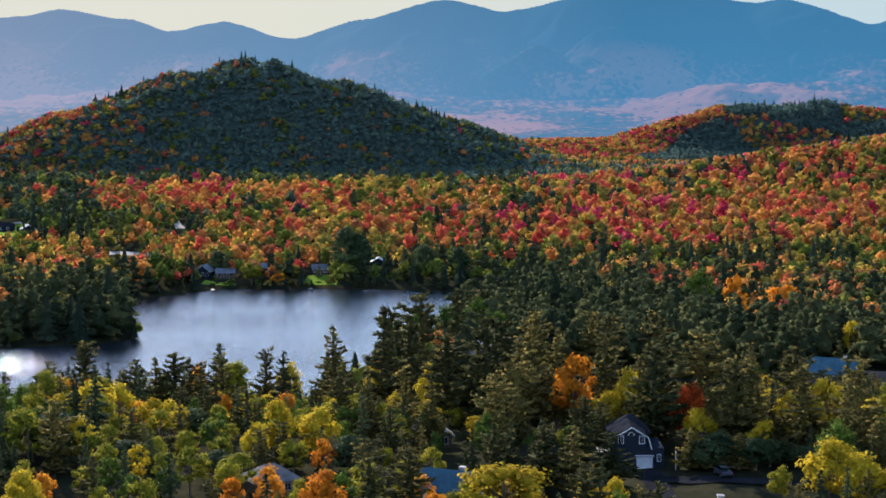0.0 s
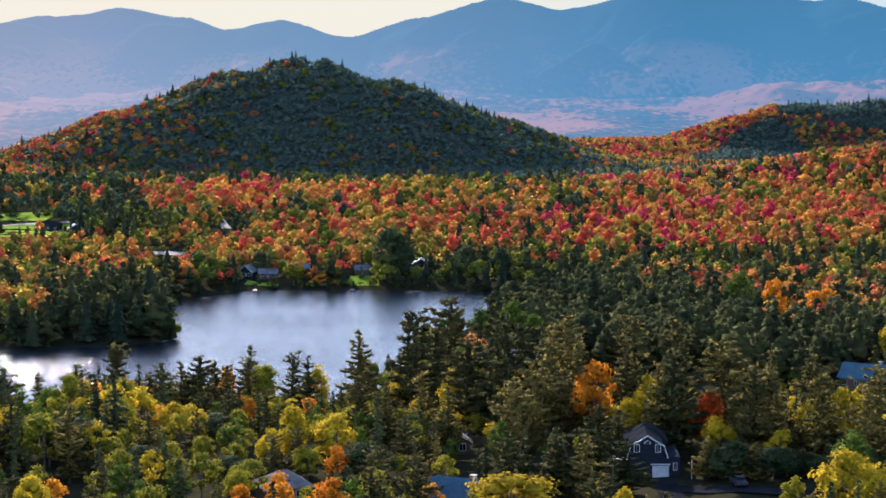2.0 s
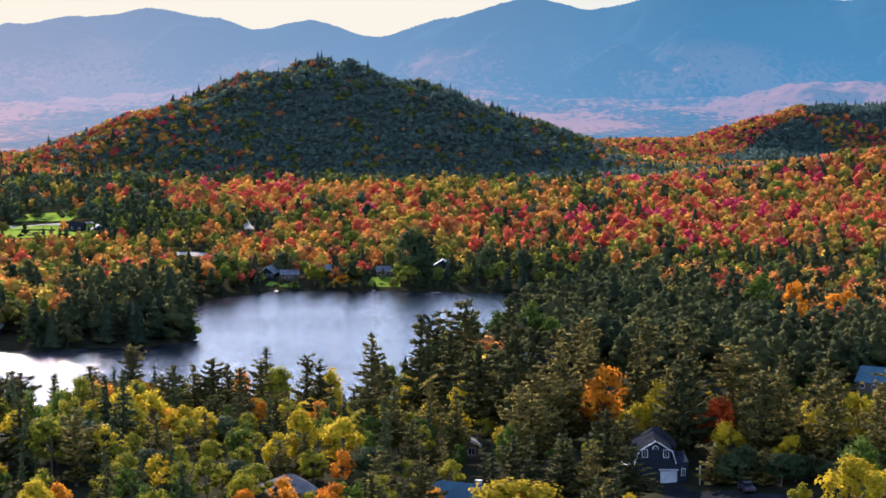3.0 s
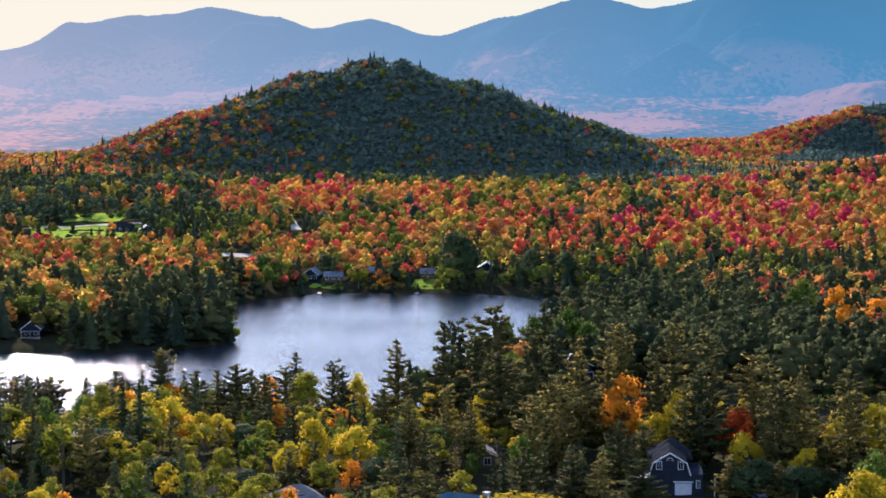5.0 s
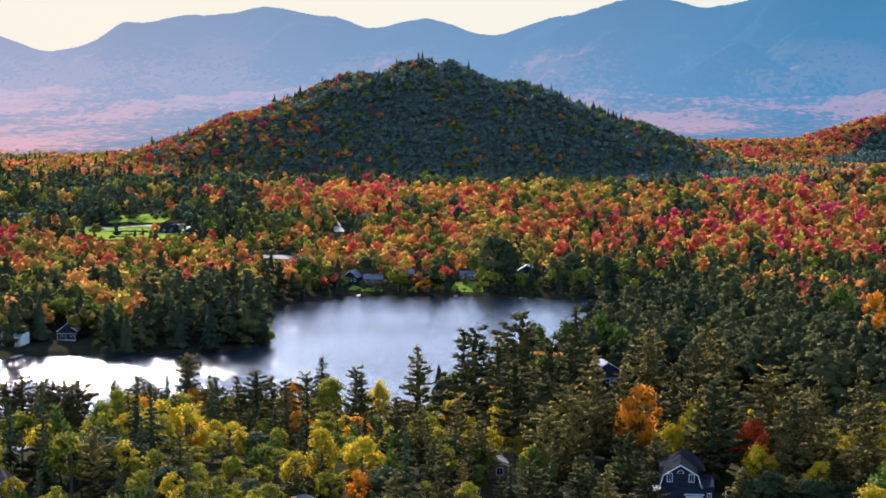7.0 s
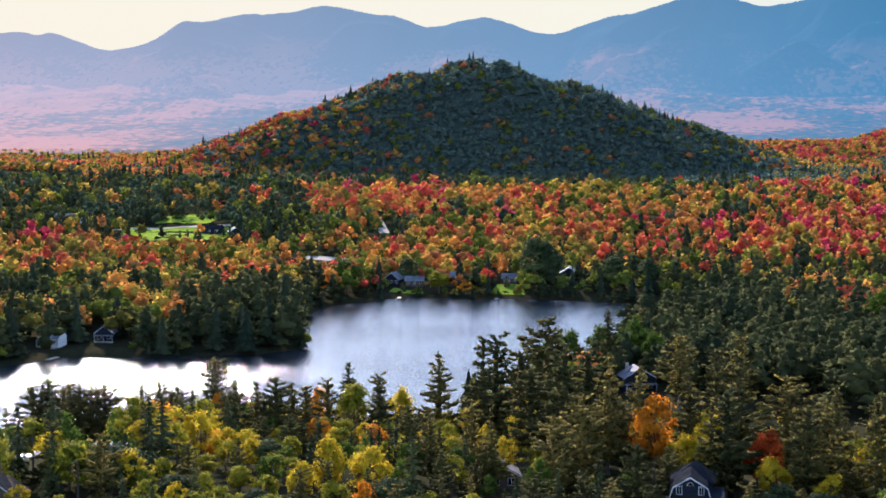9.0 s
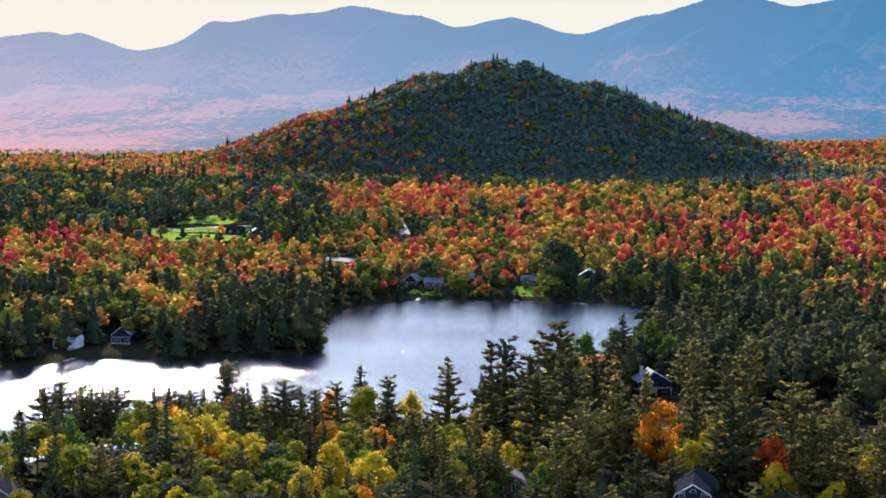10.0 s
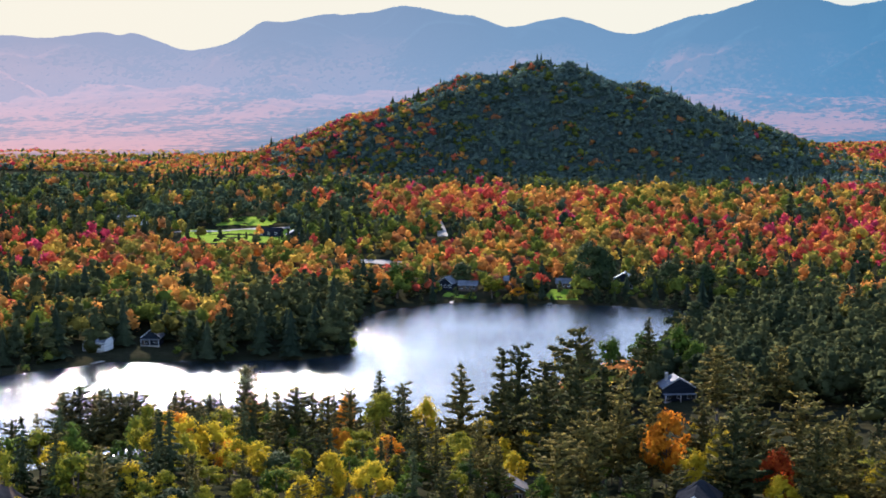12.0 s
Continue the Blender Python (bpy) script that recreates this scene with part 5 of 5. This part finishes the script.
gable_house(103, 492, -30, 13, 8, 3.0, 3.2, SIDING_BROWN, METAL_BLUE, "long house with a blue metal roof among trees", "x", (3, 0.5, 7.0), 4)
gable_house(112, 474, -18, 12, 8, 3.0, 2.6, SIDING_BROWN, SHINGLE_BROWN, "low house with a brown shingled roof", "x", None, 4)
gable_house(120, 590, 8, 9, 6, 2.8, 2.0, SIDING_WHITE, SHINGLE_GREY, "house with a grey roof at the wood's edge", "x")
gable_house(159, 775, 0, 9, 6, 2.8, 2.0, SIDING_WHITE, SHINGLE_GREY, "grey-roofed house deep in the maple woods", "x")
gable_house(-105, 827, -14, 6.5, 6.5, 3.0, 2.6, SIDING_DARK, METAL_PALE, "dark lake cottage with bright roof edges and a lawn", "y")
gable_house(-96, 827, 4, 8, 5.5, 2.5, 1.6, SIDING_BROWN, METAL_PALE, "low wing of the lakeside cottage with a pale roof", "x", name="boathouse")
gable_house(-55, 836, 6, 6.5, 5, 2.6, 1.7, SIDING_BROWN, METAL_PALE, "small brown cottage above a strip of lawn", "x")
gable_house(-29, 842, 0, 8, 6.5, 4.2, 2.4, SIDING_DARK, METAL_BLUE, "tall dark house among firs by the lake", "y", None, 2, porch=True)
gable_house(-78, 834, 0, 6, 5, 2.6, 1.6, SIDING_BROWN, METAL_PALE, "small brown cabin behind shore trees", "x")
gable_house(-179, 652, 8, 6.5, 7, 3.2, 2.6, SIDING_DARK, METAL_PALE, "dark boathouse with a bright metal roof by the water", "y", None, 2, name="boathouse", porch=True)
gable_house(-194, 639, -10, 7.5, 6, 3.4, 2.4, SIDING_WHITE, METAL_PALE, "lake cottage with a pale roof and white post", "x", None, 2, porch=True)
gable_house(-229, 655, 0, 7, 5, 3.0, 1.8, SIDING_WHITE, METAL_PALE, "pale cottage behind the shore firs", "x")
gable_house(-322, 1024, 2, 17, 7, 3.6, 1.4, SIDING_WHITE, METAL_PALE, "long white building behind the maples", "x", None, 5)
gable_house(-233, 992, -4, 12, 6, 2.8, 1.6, SIDING_DARK, SHINGLE_DARK, "low dark barn at the edge of the field", "x", None, 3, name="barn")
gable_house(-215, 973, 20, 7, 6, 2.8, 2.2, SIDING_DARK, METAL_PALE, "cottage with a bright roof beside the field", "y", None, 2)
gable_house(-180, 948, 0, 13, 7, 3.6, 1.8, SIDING_DARK, SHINGLE_DARK, "long dark building behind firs", "x", None, 4)
gable_house(-80, 300, 10, 8, 7, 3.0, 3.0, SIDING_BROWN, SHINGLE_BROWN, "brown-roofed house at the edge of the trees", "y", None, 2)


def sheet(name, corners, mat, label, category, lift=0.12, n=14):
    """A thin cover that follows the land between four corners."""
    (a, b, c, d) = [np.array(p, float) for p in corners]
    u, w = np.meshgrid(np.linspace(0, 1, n), np.linspace(0, 1, n), indexing="ij")
    u, w = u[..., None], w[..., None]
    p = ((a * (1 - u) + b * u) * (1 - w) + (d * (1 - u) + c * u) * w).reshape(-1, 2)
    z = land(p[:, 0], p[:, 1]) + lift
    i = np.arange(n * n).reshape(n, n)
    faces = np.stack([i[:-1, :-1], i[1:, :-1], i[1:, 1:], i[:-1, 1:]], -1).reshape(-1, 4)
    return tagged(new(name, mesh_of(name, np.stack([p[:, 0], p[:, 1], z], 1), faces, mat, True)), label, category, kind="structure")


sheet("ground_field", [(-272, 958), (-212, 960), (-226, 1016), (-290, 1012)], GRASS, "mown green field among the trees", "field")
sheet("ground_far_field", [(-276, 1030), (-246, 1030), (-244, 1072), (-278, 1066)], GRASS, "bright green lawn behind the field road", "field")
sheet("road_field", [(-292, 996), (-228, 1018), (-228, 1026), (-292, 1001)], GRAVEL, "pale gravel track along the field", "road", 0.2)
sheet("ground_shore_lawn", [(-105, 812), (-90, 809), (-90, 815), (-104, 820)], GRASS, "green lawn between cottage and lake", "lawn")
sheet("ground_small_lawn", [(-61, 812), (-46, 812), (-48, 832), (-60, 832)], GRASS, "strip of lawn down to the lake", "lawn")
sheet("road_woods", [(-143, 1000), (-137, 1000), (-154, 1066), (-160, 1066)], GRAVEL, "pale road climbing through the woods", "road", 0.2)
sheet("road_yard", [(-168, 896), (-140, 893), (-142, 906), (-166, 910)], GRAVEL, "pale parking yard among the trees", "road", 0.2)
sheet("road_track", [(-218, 796), (-215, 796), (-243, 862), (-247, 862)], GRAVEL, "pale track through the maples", "road", 0.2)
sheet("ground_yard", [(37, 270), (43.5, 270), (42, 279), (37, 280)], SHADE_GRASS, "shaded lawn in front of the house", "lawn")
sheet("road_drive", [(32.0, 272), (36.4, 272), (35.6, 309), (31.8, 309)], ASPHALT, "asphalt drive up to the garage", "road", 0.2)
sheet("road_drive_side", [(35, 296), (62, 291), (62, 295), (35.4, 301)], ASPHALT, "asphalt drive across the yard", "road", 0.21)


def dock(x, y, turn, length):
    root = tagged(new("dock"), "weathered wooden dock reaching into the lake", "dock")
    root.matrix_basis = pose(x, y, 0, 0, 0, turn)
    for i in range(int(length / 0.3)):
        part("plank", box(-0.9, 0.9, -0.3 * i - 0.28, -0.3 * i, 0.42, 0.47), DOCK_WOOD, root)
    for i in (0.2, 0.55, 0.95):
        for s in (-0.75, 0.75):
            part("pile", box(s - 0.07, s + 0.07, -length * i - 0.07, -length * i + 0.07, -1.5, 0.75), BARK, root)
    return root


dock(-99, 804, 8, 6)
dock(-186, 622, -12, 7)
dock(-57, 806, 0, 5)
